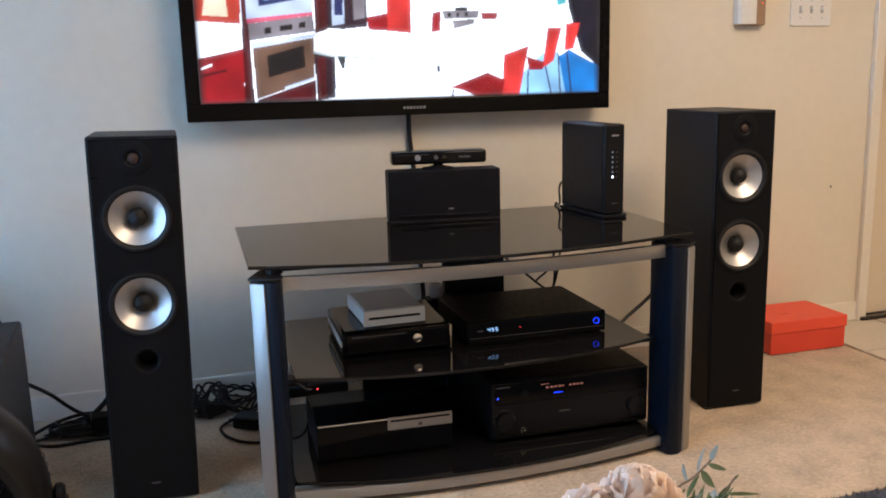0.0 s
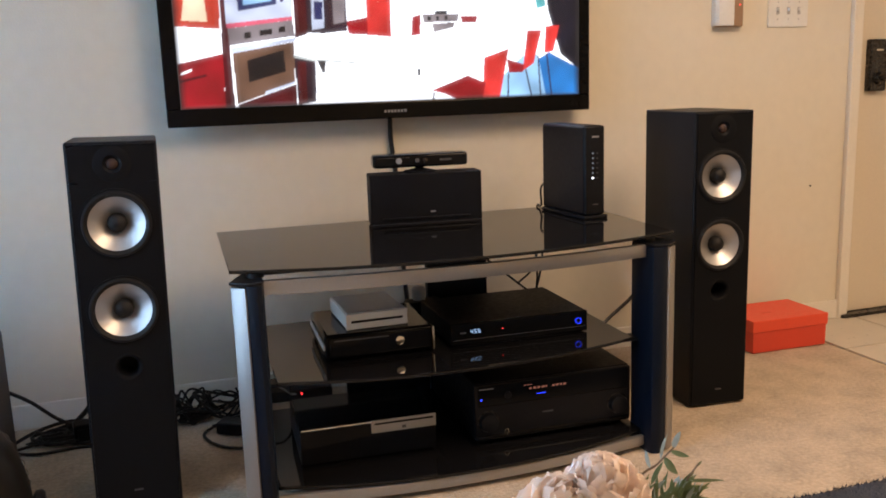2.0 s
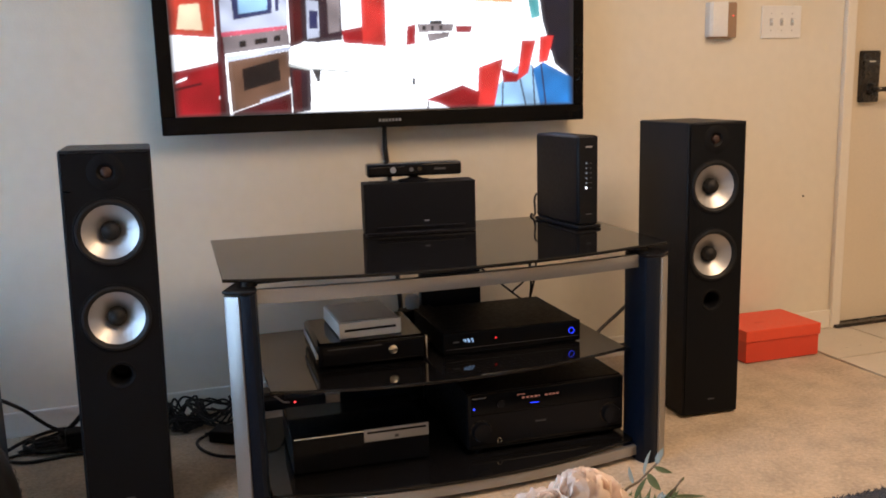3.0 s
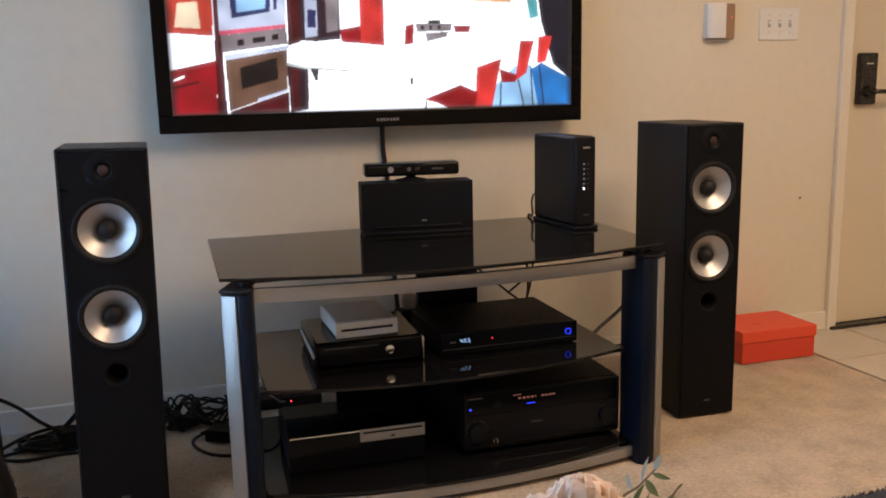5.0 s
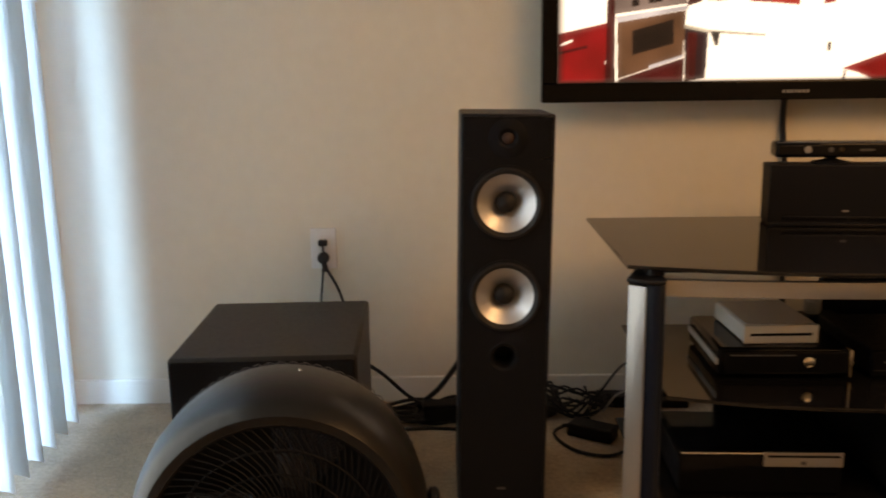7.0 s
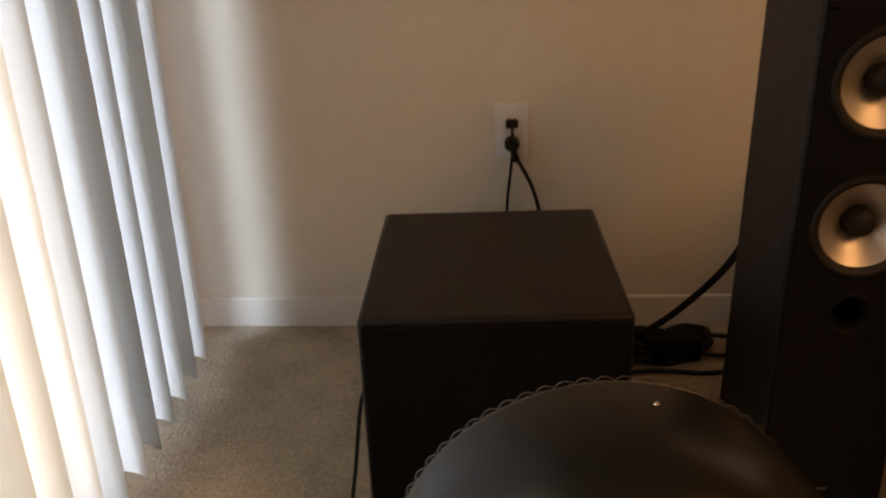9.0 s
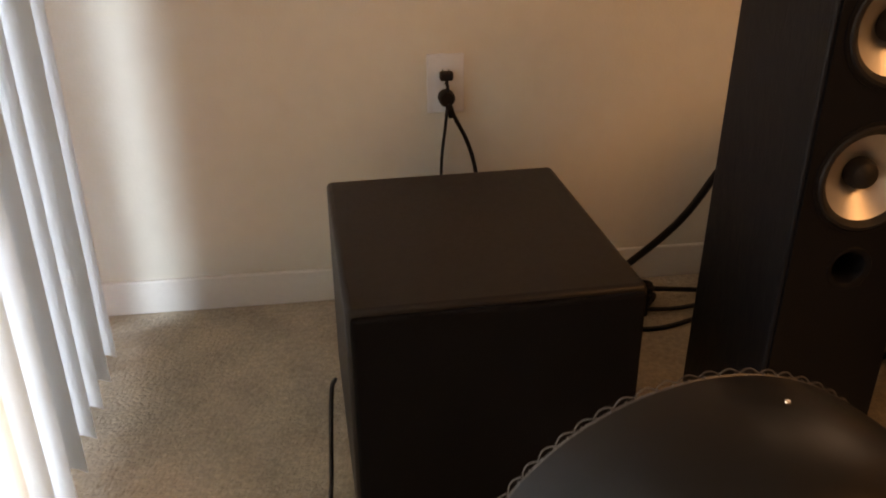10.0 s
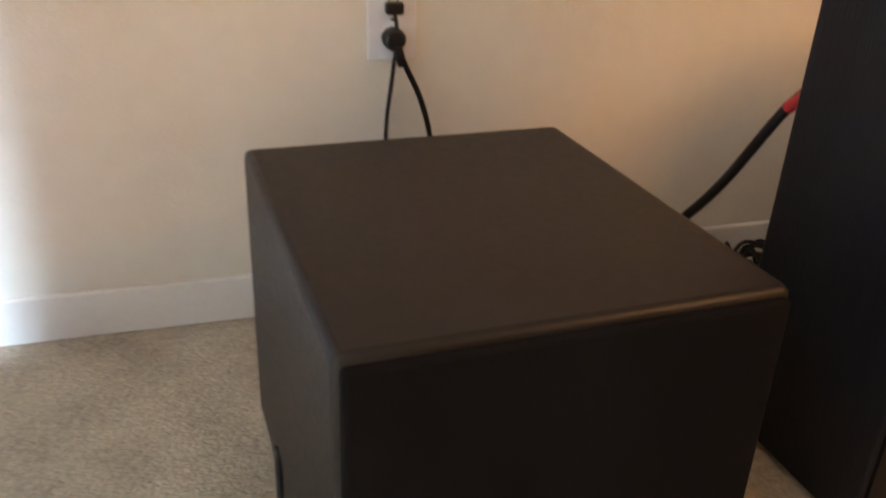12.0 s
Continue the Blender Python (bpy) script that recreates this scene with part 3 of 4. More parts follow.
# ---- television stand ----
stand = thing("television_stand", pose(0.825, -0.53, 0, 0, 0, -0.8), "black glass television stand with silver trim and three shelves", "tv stand")


def bowed(x0, x1, yf, yb, bow, n=24):
    """Outline with a bowed front edge."""
    c, h = (x0 + x1) / 2, (x1 - x0) / 2
    front = [(x0 + (x1 - x0) * i / n, yf - bow * (1 - ((x0 + (x1 - x0) * i / n - c) / h) ** 2)) for i in range(n + 1)]
    return front + [(x1, yb), (x0, yb)]


part("top_glass", prism(bowed(-0.563, 0.553, -0.268, 0.290, 0.097), 0.574, 0.582, 0.002), GLASS, stand, "black tinted glass top")
part("middle_glass", prism(bowed(-0.475, 0.440, -0.265, 0.24, 0.075), 0.302, 0.310, 0.002), GLASS, stand, "black tinted glass shelf")
part("lower_glass", prism(bowed(-0.485, 0.465, -0.265, 0.24, 0.080), 0.047, 0.055, 0.002), GLASS, stand, "black tinted glass shelf")


def arc_bar(x0, x1, y, bow, thick, z0, z1, n=20):
    c, h = (x0 + x1) / 2, (x1 - x0) / 2
    xs = [x0 + (x1 - x0) * i / n for i in range(n + 1)]
    f = [(x, y - bow * (1 - ((x - c) / h) ** 2)) for x in xs]
    return prism(f + [(x, q + thick) for x, q in reversed(f)], z0, z1, 0.002)


part("front_rail", arc_bar(-0.500, 0.468, -0.285, 0.040, 0.016, 0.523, 0.556), SILVER, stand, "satin silver front rail")
part("foot_rail", arc_bar(-0.500, 0.468, -0.285, 0.050, 0.016, 0.016, 0.042), SILVER, stand, "satin silver foot rail")
for sgn in (-1, 1):
    o, slim = (-0.565, 0.68) if sgn < 0 else (0.547, 0.86)
    prof = [(0.033, 0.0), (0.050, -0.010), (0.068, -0.012), (0.084, -0.006), (0.092, 0.010), (0.093, 0.085), (0.086, 0.100), (0.06, 0.104), (0.036, 0.098), (0.028, 0.07)]
    part("post", prism([(o - sgn * (0.033 + (a - 0.033) * slim), -0.305 + b) for a, b in prof], 0.0, 0.552, 0.004), POST, stand, "black metal post")
    strip = [(0.002, 0.017), (0.004, 0.013), (0.031, -0.005), (0.034, -0.002), (0.030, 0.06), (0.012, 0.06)]
    part("silver_strip", prism([(o - sgn * a, -0.305 + b) for a, b in strip], 0.004, 0.548, 0.0015), SILVER, stand, "satin silver strip")
    part("post_cap", prism([(o - sgn * (0.033 + (a - 0.033) * (slim if a > 0.033 else 1)), -0.305 + b) for a, b in [(-0.001, 0.02), (0.03, -0.008), (0.05, -0.013), (0.085, -0.008), (0.094, 0.01), (0.094, 0.085), (0.06, 0.105), (0.03, 0.1)]], 0.552, 0.560, 0.003), PLASTIC, stand)
    part("glass_pad", lathe([(0.02, 0.559), (0.018, 0.574)], pose(o - sgn * 0.06, -0.25, 0), 20), PLASTIC, stand)
    for z in (0.038, 0.293):
        part("shelf_clamp", box(min(o - sgn * 0.07, o - sgn * 0.13), -0.25, z, max(o - sgn * 0.07, o - sgn * 0.13), -0.205, z + 0.009, 0.002), POST, stand)
for z in (0.030, 0.285):
    part("shelf_bracket", box(-0.02, 0.10, z, 0.27, 0.25, z + 0.017, 0.003), POST, stand)
part("cable_spine", box(0.035, 0.245, 0.0, 0.225, 0.275, 0.572, 0.004), POST, stand, "black metal cable spine")
# added black sheet: makes the space under the middle shelf look dark
part("back_panel", box(-0.225, 0.248, 0.004, 0.034, 0.262, 0.300, 0.003), POST, stand, "black sheet added to darken the back of the lower compartment")
for x in (-0.52, 0.40):
    part("glass_support", box(x, -0.235, 0.557, x + 0.115, -0.10, 0.574, 0.003), PLASTIC, stand)

# ---- on top of the stand ----
T = 0.5825
dock = thing("speaker_dock", pose(0.838, -0.395, T, 0, 0, -7.5), "black upright tabletop speaker dock", "speaker")
part("housing", box(-0.159, 0.0, 0.004, 0.159, 0.085, 0.145, 0.003, 3), MATTE, dock)
part("base_plate", box(-0.156, -0.012, 0.0, 0.156, 0.088, 0.007, 0.002), PLASTIC, dock)
part("front_lip", box(-0.125, -0.006, 0.0185, 0.125, 0.001, 0.0225, 0.0012), PLASTIC, dock)
part("logo_bar", box(0.010, -0.0012, 0.034, 0.024, 0.0002, 0.038), PRINT, dock, "small pale maker's mark")

cam_bar = thing("sensor_bar", pose(0.834, -0.345, T + 0.145, 0, 0, -7.5), "glossy black sensor bar on a small foot", "game sensor")
part("foot", lathe([(0.045, 0.0), (0.045, 0.004), (0.032, 0.006), (0.014, 0.011), (0.011, 0.018)], Matrix(), 32), MATTE, cam_bar)
body = part("bar", box(-0.135, -0.032, 0.016, 0.135, 0.030, 0.053, 0.008, 3), GLOSS, cam_bar)
for x, rr, mt in ((-0.062, 0.0085, PRINT), (-0.010, 0.006, DARKP), (0.014, 0.006, BRONZE)):
    part("lens", lathe([(rr, 0.0), (rr, 0.002), (rr * 0.6, 0.0025), (0, 0.0028)], FRONT @ pose(x, 0.035, 0.0315), 20), mt, body)
part("trim_line", box(-0.125, -0.0324, 0.0435, -0.03, -0.0318, 0.0443), DARKP, body)
part("logo_bars", box(0.055, -0.0328, 0.032, 0.088, -0.0318, 0.037), DARKP, body)

rt = thing("internet_router", pose(1.287, -0.542, T, 0, 0, 4), "tall black upright internet router with a column of lights", "router")
part("stand_foot", prism([(-0.040, 0.0), (-0.036, -0.006), (0.036, -0.006), (0.042, 0.0), (0.040, 0.24), (-0.040, 0.24)], 0, 0.010, 0.003), PLASTIC, rt)
part("case", box(-0.032, 0.004, 0.009, 0.032, 0.248, 0.262, 0.008, 3), PLASTIC, rt)
part("face", box(-0.031, -0.001, 0.012, 0.031, 0.006, 0.260, 0.004, 3), PLASTIC, rt)
for i in range(6):
    part("light", lathe([(0.0029, 0.0), (0.0025, 0.001), (0, 0.0012)], FRONT @ pose(-0.007, 0.185 - 0.0138 * i, 0.001), 12), LEDW if i == 5 else LEDG, rt)
    part("label_bar", box(0.004, -0.0018, 0.1838 - 0.0138 * i, 0.010, -0.0008, 0.186 - 0.0138 * i), DARKP, rt)
part("logo_bar", box(-0.010, -0.0018, 0.228, 0.012, -0.0008, 0.233), PRINT, rt)
part("lower_mark", box(-0.008, -0.0018, 0.040, 0.010, -0.0008, 0.043), DARKP, rt)
solo("router_cable", tube([(1.275, -0.295, T + 0.05), (1.255, -0.275, T + 0.075), (1.235, -0.29, T + 0.06), (1.228, -0.31, T + 0.02), (1.24, -0.27, T + 0.005), (1.25, -0.225, T - 0.01), (1.25, -0.21, 0.40), (1.19, -0.2, 0.33)], 0.0032, 8), CORD, Matrix(), "black cable looping behind the router", "cable")

# ---- middle shelf ----
S = 0.3105
xb = thing("game_console", pose(0.615, -0.700, S, 0, 0, -2.0), "glossy black game console lying flat", "game console")
part("body", box(-0.140, 0.004, 0.004, 0.137, 0.262, 0.067, 0.010, 3), GLOSS, xb)
part("front_panel", box(-0.130, -0.002, 0.010, 0.130, 0.006, 0.062, 0.005), GLOSS, xb)
part("side_trim", box(-0.142, 0.006, 0.030, -0.138, 0.255, 0.044, 0.001), GREYP, xb, "grey side trim line")
part("end_cap", box(0.131, -0.004, 0.006, 0.137, 0.01, 0.065, 0.002), CHROME, xb, "chrome end strip")
part("power_button", lathe([(0.0115, 0.0), (0.0115, 0.002), (0.008, 0.0035), (0, 0.004)], FRONT @ pose(0.048, 0.038, 0.0015), 28), CHROME, xb, "round chrome power button")
part("disc_slot", box(-0.115, -0.0028, 0.052, 0.02, -0.0018, 0.0545), DARKP, xb)

wi = thing("small_game_console", pose(0.616, -0.665, S + 0.0675, 0, 0, 1), "small white and grey game console lying on the black one", "game console")
part("body", box(-0.079, 0.004, 0.002, 0.079, 0.20, 0.040, 0.004), WHITEP, wi)
part("front_panel", box(-0.080, -0.002, 0.0, 0.080, 0.006, 0.041, 0.003), WHITEP, wi)
part("top_panel", box(-0.074, 0.012, 0.0395, 0.074, 0.195, 0.0425, 0.001), GREYP, wi, "grey top panel")
part("disc_slot", box(-0.066, -0.0026, 0.0175, 0.066, -0.0016, 0.0235), CLOTH, wi, "dark disc slot")

cb = thing("cable_box", pose(0.988, -0.700, S, 0, 0, -1.2), "slim black cable box with a glowing clock", "cable box")
part("body", box(-0.190, 0.004, 0.004, 0.190, 0.29, 0.058, 0.004), MATTE, cb)
part("front_panel", box(-0.191, -0.003, 0.002, 0.191, 0.006, 0.059, 0.004), GLOSS, cb)
part("flap_line", box(-0.185, -0.0035, 0.016, 0.185, -0.0025, 0.0170), DARKP, cb)
SEGMENTS = {"4": "bcfg", "5": "acdfg"}


def clock_digits(body, x, y, z, w, h, t):
    """Seven-segment digits as thin bars, side by side."""
    bm = bmesh.new()
    for i, c in enumerate(body):
        x0 = x + i * w * 1.5
        bars = {"a": (x0 + t, z + h - t, x0 + w - t, z + h), "g": (x0 + t, z + (h - t) / 2, x0 + w - t, z + (h + t) / 2), "d": (x0 + t, z, x0 + w - t, z + t),
                "f": (x0, z + h / 2, x0 + t, z + h), "b": (x0 + w - t, z + h / 2, x0 + w, z + h), "e": (x0, z, x0 + t, z + h / 2), "c": (x0 + w - t, z, x0 + w, z + h / 2)}
        for k in SEGMENTS[c]:
            box(bars[k][0], y, bars[k][1], bars[k][2], y + 0.0008, bars[k][3], bm=bm)
    return bm


part("clock_digits", clock_digits("455", -0.138, -0.0038, 0.0315, 0.0068, 0.0098, 0.0013), CYAN, cb, "pale blue clock digits")
part("status_light", lathe([(0.0014, 0), (0, 0.0008)], FRONT @ pose(-0.050, 0.036, 0.0032), 10), RED, cb, "small red light")
part("power_ring", lathe([(0.0085, 0.0), (0.0085, 0.0012), (0.0073, 0.0012), (0.0073, 0.0)], FRONT @ pose(0.164, 0.032, 0.0032), 32, closed=True), BLUE, cb, "glowing blue ring")
part("logo_bar", box(-0.166, -0.0037, 0.033, -0.150, -0.003, 0.0365), DARKP, cb)
for x in (-0.16, 0.16):
    for y in (0.03, 0.26):
        part("foot", lathe([(0.009, 0.0), (0.009, 0.005)], pose(x, y, 0), 12), RUBBER, cb)
solo("power_supply", box(-0.052, -0.03, 0, 0.052, 0.03, 0.038, 0.006), MATTE, pose(0.835, -0.33, S, 0, 0, 6), "black power supply block behind the game console", "power adapter")
solo("power_adapter", lathe([(0, 0), (0.018, 0.001), (0.021, 0.010), (0.021, 0.032), (0.015, 0.041), (0, 0.044)], None, 24), GREYP, pose(0.822, -0.33, S + 0.0385), "small round grey adapter on the black power supply", "adapter")

# ---- lower shelf ----
B = 0.0555
ps = thing("large_game_console", pose(0.572, -0.716, B, 0, 0, -2.5) @ Matrix.Diagonal((1, 1, 1.065, 1)), "large glossy black game console with a silver disc slot", "game console")
bm = bmesh.new()
prof = [(0.0, 0.004), (0.27, 0.004), (0.272, 0.075), (0.22, 0.093), (0.12, 0.098), (0.004, 0.093), (-0.001, 0.088)]
vs = [bm.verts.new((-0.170, y, z)) for y, z in prof]
f = bm.faces.new(vs)
r = bmesh.ops.extrude_face_region(bm, geom=[f])
bmesh.ops.translate(bm, verts=[g for g in r["geom"] if isinstance(g, bmesh.types.BMVert)], vec=(0.34, 0, 0))
bmesh.ops.bevel(bm, geom=bm.edges[:], offset=0.003, segments=2, affect="EDGES")
part("body", bm, GLOSS, ps)
part("chrome_stripe", box(-0.169, -0.0022, 0.0885, 0.004, 0.001, 0.0915), CHROME, ps)
sp = part("slot_panel", box(0.004, -0.003, 0.062, 0.170, 0.001, 0.0925, 0.001), SILVER, ps, "pale silver slot panel")
part("disc_slot", box(0.012, -0.0037, 0.082, 0.163, -0.0027, 0.0865), CLOTH, sp)
part("logo_mark", box(0.082, -0.0037, 0.067, 0.092, -0.0027, 0.074), DARKP, sp)
part("side_wall", box(-0.172, 0.002, 0.006, -0.169, 0.27, 0.074, 0.001), MATTE, ps)

av = thing("av_receiver", pose(1.060, -0.747, B, 0, 0, -1.5), "black audio video receiver with dim display and two knobs", "receiver")
part("case", box(-0.218, 0.006, 0.012, 0.218, 0.40, 0.164, 0.003), MATTE, av)
part("front_panel", box(-0.220, -0.006, 0.012, 0.220, 0.008, 0.162, 0.005), PLASTIC, av)
part("window", box(-0.21, -0.0075, 0.103, 0.21, -0.005, 0.158, 0.002), GLOSS, av, "gloss black display window")
part("lower_lip", box(-0.215, -0.013, 0.014, 0.215, -0.004, 0.026, 0.004), BEZEL, av)
for x, z, w, h in ([(-0.072 + 0.0115 * i, 0.135, w * 0.7, 0.005) for i, w in enumerate((0.010, 0.012, 0.011, 0.012, 0.005))]
                   + [(-0.008 + 0.0105 * i, 0.135, 0.0075, 0.005) for i in range(4)] + [(-0.086 + 0.008 * i, 0.146, 0.006, 0.0025) for i in range(3)]):
    part("display_bar", box(x, -0.0083, z, x + w, -0.0073, z + h), AMBER, av, "dim amber display character")
part("blue_bar", box(-0.050, -0.0083, 0.120, -0.026, -0.0073, 0.1216), BLUE, av, "glowing blue bar")
part("standby_light", lathe([(0.0028, 0), (0, 0.001)], FRONT @ pose(-0.203, 0.122, 0.0076), 12), BLUE, av, "small blue light")
part("logo_bar", box(-0.208, -0.0083, 0.149, -0.170, -0.0073, 0.1512), PRINT, av)
part("model_bar", box(-0.035, -0.0068, 0.066, -0.005, -0.0058, 0.070), DARKP, av)
for x in (-0.185, 0.180):
    kn = part("knob", lathe([(0.025, 0.0), (0.025, 0.012), (0.023, 0.017), (0.020, 0.018), (0, 0.018)], FRONT @ pose(x, 0.062, 0.005), 36), PLASTIC, av, "round volume knob")
    part("knob_ring", lathe([(0.029, 0.0), (0.029, 0.0015), (0.0265, 0.002)], FRONT @ pose(x, 0.062, 0.005), 36), BRONZE, kn)
part("headphone_jack", lathe([(0.007, 0.0), (0.007, 0.002), (0.0045, 0.002), (0.004, 0.0)], FRONT @ pose(-0.135, 0.030, 0.005), 20), CHROME, av)
part("cursor_button", lathe([(0.010, 0.0), (0.010, 0.003), (0, 0.0035)], FRONT @ pose(-0.13, 0.128, 0.0072), 20), PLASTIC, av)
for x in (-0.18, 0.18):
    for y in (0.04, 0.36):
        part("foot", lathe([(0.018, 0.0), (0.018, 0.013)], pose(x, y, 0), 16), RUBBER, av)

# ---- cables behind the stand ----
solo("hanging_cable", tube([(0.99, -0.215, 0.545), (1.02, -0.205, 0.49), (1.081, -0.2, 0.428), (1.16, -0.2, 0.361), (1.225, -0.2, 0.308), (1.250, -0.2, 0.300), (1.268, -0.2, 0.35), (1.28, -0.2, 0.434), (1.285, -0.205, 0.572)], 0.0035, 7), CORD, Matrix(), "thin black cable hanging in a loop behind the stand", "cable")
solo("hanging_cable", tube([(1.254, -0.205, 0.572), (1.256, -0.2, 0.43), (1.262, -0.195, 0.34), (1.248, -0.19, 0.27), (1.2, -0.17, 0.15), (1.1, -0.12, 0.008)], 0.0035, 7), CORD, Matrix(), "thin black cable hanging behind the stand", "cable")
solo("speaker_wire", tube([(1.20, -0.30, 0.16), (1.30, -0.33, 0.13), (1.37, -0.35, 0.17), (1.45, -0.33, 0.22), (1.55, -0.33, 0.30), (1.63, -0.345, 0.44)], 0.006, 8), CORD, Matrix(), "black wire from the receiver to the speaker", "cable")

strip = thing("power_strip", pose(0.462, -0.062, 0.002, 0, 0, -3), "black power strip with a glowing red switch on the carpet", "power strip")
part("body", box(-0.13, -0.03, 0.0, 0.13, 0.03, 0.034, 0.005), PLASTIC, strip)
part("switch", lathe([(0.0027, 0), (0.0024, 0.0015), (0, 0.002)], FRONT @ pose(0.032, 0.022, 0.0298), 14), RED, strip, "glowing red switch")
brick = thing("power_brick", pose(0.285, -0.285, 0.003, 0, 0, -32), "black power brick lying among cables on the carpet", "power adapter")
part("case", box(-0.062, -0.03, 0.0, 0.062, 0.03, 0.036, 0.006), PLASTIC, brick)
part("cord_relief", tube([(-0.061, 0, 0.018), (-0.085, -0.005, 0.014)], 0.006, 8, per=0), RUBBER, brick)


def tangle(cx, cy, sx, sy, high, n, seed, label):
    rnd = random.Random(seed)
    for k in range(n):
        pts = []
        a = rnd.uniform(0, 6.28)
        for i in range(rnd.randint(6, 9)):
            a += rnd.uniform(0.5, 1.3)
            q = rnd.uniform(0.5, 1.0)
            pts.append((cx + sx * q * math.cos(a), min(-0.02, cy + sy * q * math.sin(a)), 0.006 + high * rnd.random() ** 1.6))
        solo("loose_cable", tube(pts, rnd.choice((0.003, 0.0036, 0.0045)), 7, 7), CORD, Matrix(), label, "cable", group="cable tangle")


def coil(cx, cy, r, turns, thick, seed, label):
    """A folded hank of cord lying on the carpet."""
    rnd = random.Random(seed)
    pts = []
    for i in range(turns * 7):
        a = 6.2831853 * i / 7
        q = r * rnd.uniform(0.72, 1.1)
        pts.append((cx + q * math.cos(a), cy + 0.5 * q * math.sin(a), thick * (1.1 + 1.5 * (i // 7)) + 0.010 * rnd.random()))
    solo("loose_cable", tube(pts, thick, 7, 5), CORD, Matrix(), label, "cable", group="cable tangle")


tangle(0.155, -0.135, 0.06, 0.05, 0.085, 9, 5, "black cable in the tangle between speaker and stand")
tangle(0.27, -0.12, 0.10, 0.06, 0.07, 7, 21, "black cable in the tangle between speaker and stand")
tangle(-0.17, -0.15, 0.13, 0.05, 0.035, 7, 11, "black cable in the tangle beside the subwoofer")
coil(-0.215, -0.165, 0.035, 5, 0.0045, 4, "black cord hank on the carpet beside the subwoofer")
coil(-0.075, -0.13, 0.048, 6, 0.005, 17, "black cord hank on the carpet behind the speaker")
coil(0.165, -0.15, 0.045, 5, 0.0040, 8, "black cord hank on the carpet by the stand")
for k, (y0, y1, h) in enumerate(((-0.12, -0.11, 0.03), (-0.17, -0.16, 0.010))):
    solo("loose_cable", tube([(-0.34, y0 - 0.03, 0.008), (-0.27, y0, h), (-0.19, y0 + 0.015, h + 0.012), (-0.10, y1, h + 0.004), (0.0, y1 - 0.01, h), (0.10, y1 + 0.01, 0.008)], 0.0055 - 0.0008 * k, 8), CORD, Matrix(), "black cable running behind the speaker", "cable", group="cable tangle")
solo("loose_cable", tube([(0.28, -0.17, 0.02), (0.325, -0.215, 0.115), (0.375, -0.22, 0.180), (0.42, -0.22, 0.180), (0.445, -0.21, 0.135), (0.45, -0.14, 0.04)], 0.0035, 8), CORD, Matrix(), "black cable arching behind the stand", "cable", group="cable tangle")
solo("loose_cable", tube([(0.34, -0.13, 0.01), (0.37, -0.16, 0.07), (0.41, -0.17, 0.085), (0.45, -0.15, 0.05), (0.47, -0.12, 0.035)], 0.003, 8), GREYP, Matrix(), "pale grey cable arching behind the stand", "cable", group="cable tangle")
solo("loose_cable", tube([(0.29, -0.20, 0.02), (0.235, -0.225, 0.014), (0.192, -0.25, 0.007), (0.186, -0.29, 0.006), (0.205, -0.345, 0.006), (0.245, -0.392, 0.006), (0.31, -0.41, 0.006), (0.38, -0.36, 0.006)], 0.0045, 8), CORD, Matrix(), "black cable looped on the carpet by the stand", "cable", group="cable tangle")
sb = thing("power_block", pose(-0.115, -0.165, 0.002, 0, 0, 8), "black plug block amid cables on the carpet", "power strip")
part("case", box(-0.055, -0.028, 0, 0.055, 0.028, 0.055, 0.006), MATTE, sb)
part("socket_plate", box(-0.045, -0.030, 0.012, 0.045, -0.027, 0.045, 0.001), PLASTIC, sb)
solo("floor_cable", tube([(-0.34, -0.20, 0.008), (-0.26, -0.235, 0.006), (-0.16, -0.225, 0.006), (-0.05, -0.235, 0.006), (0.06, -0.20, 0.006)], 0.005, 8), CORD, Matrix(), "black cable lying along the carpet", "cable", group="cable tangle")
sc = thing("speaker_cable", Matrix(), "thick black speaker cable with a red plug", "cable")
part("cord", tube([(0.030, -0.415, 0.470), (0.020, -0.367, 0.452), (0.007, -0.318, 0.401), (-0.030, -0.265, 0.280), (-0.062, -0.222, 0.203), (-0.118, -0.155, 0.100), (-0.165, -0.125, 0.045), (-0.20, -0.13, 0.02)], 0.0075, 10), CORD, sc)
part("red_sleeve", tube([(0.028, -0.40, 0.468), (0.020, -0.367, 0.452), (0.007, -0.318, 0.401)], 0.0088, 10), REDCAP, sc, "red plug sleeve")
solo("subwoofer_cable", tube([(-0.345, -0.268, 0.225), (-0.305, -0.195, 0.172), (-0.27, -0.135, 0.120), (-0.216, -0.12, 0.062), (-0.15, -0.14, 0.03)], 0.0055, 8), CORD, Matrix(), "black cable from the subwoofer's back", "cable")

# ---- subwoofer ----
sub = thing("subwoofer", pose(-0.488, -0.507, 0, 0, 0, 2.2), "large black subwoofer box with cloth front on the carpet", "subwoofer")
part("cabinet", box(-0.198, -0.219, 0.022, 0.197, 0.234, 0.380, 0.009, 3), VINYL, sub, "charcoal woodgrain cabinet")
part("grille", box(-0.193, -0.228, 0.027, 0.192, -0.215, 0.3725, 0.006, 3), CLOTH, sub, "black cloth grille")
part("amp_plate", box(-0.12, 0.233, 0.08, 0.12, 0.238, 0.33, 0.001), PLASTIC, sub)
for x in (-0.16, 0.16):
    for y in (-0.18, 0.19):
        part("foot", lathe([(0.02, 0.0), (0.022, 0.022)], pose(x, y, 0), 20), RUBBER, sub)
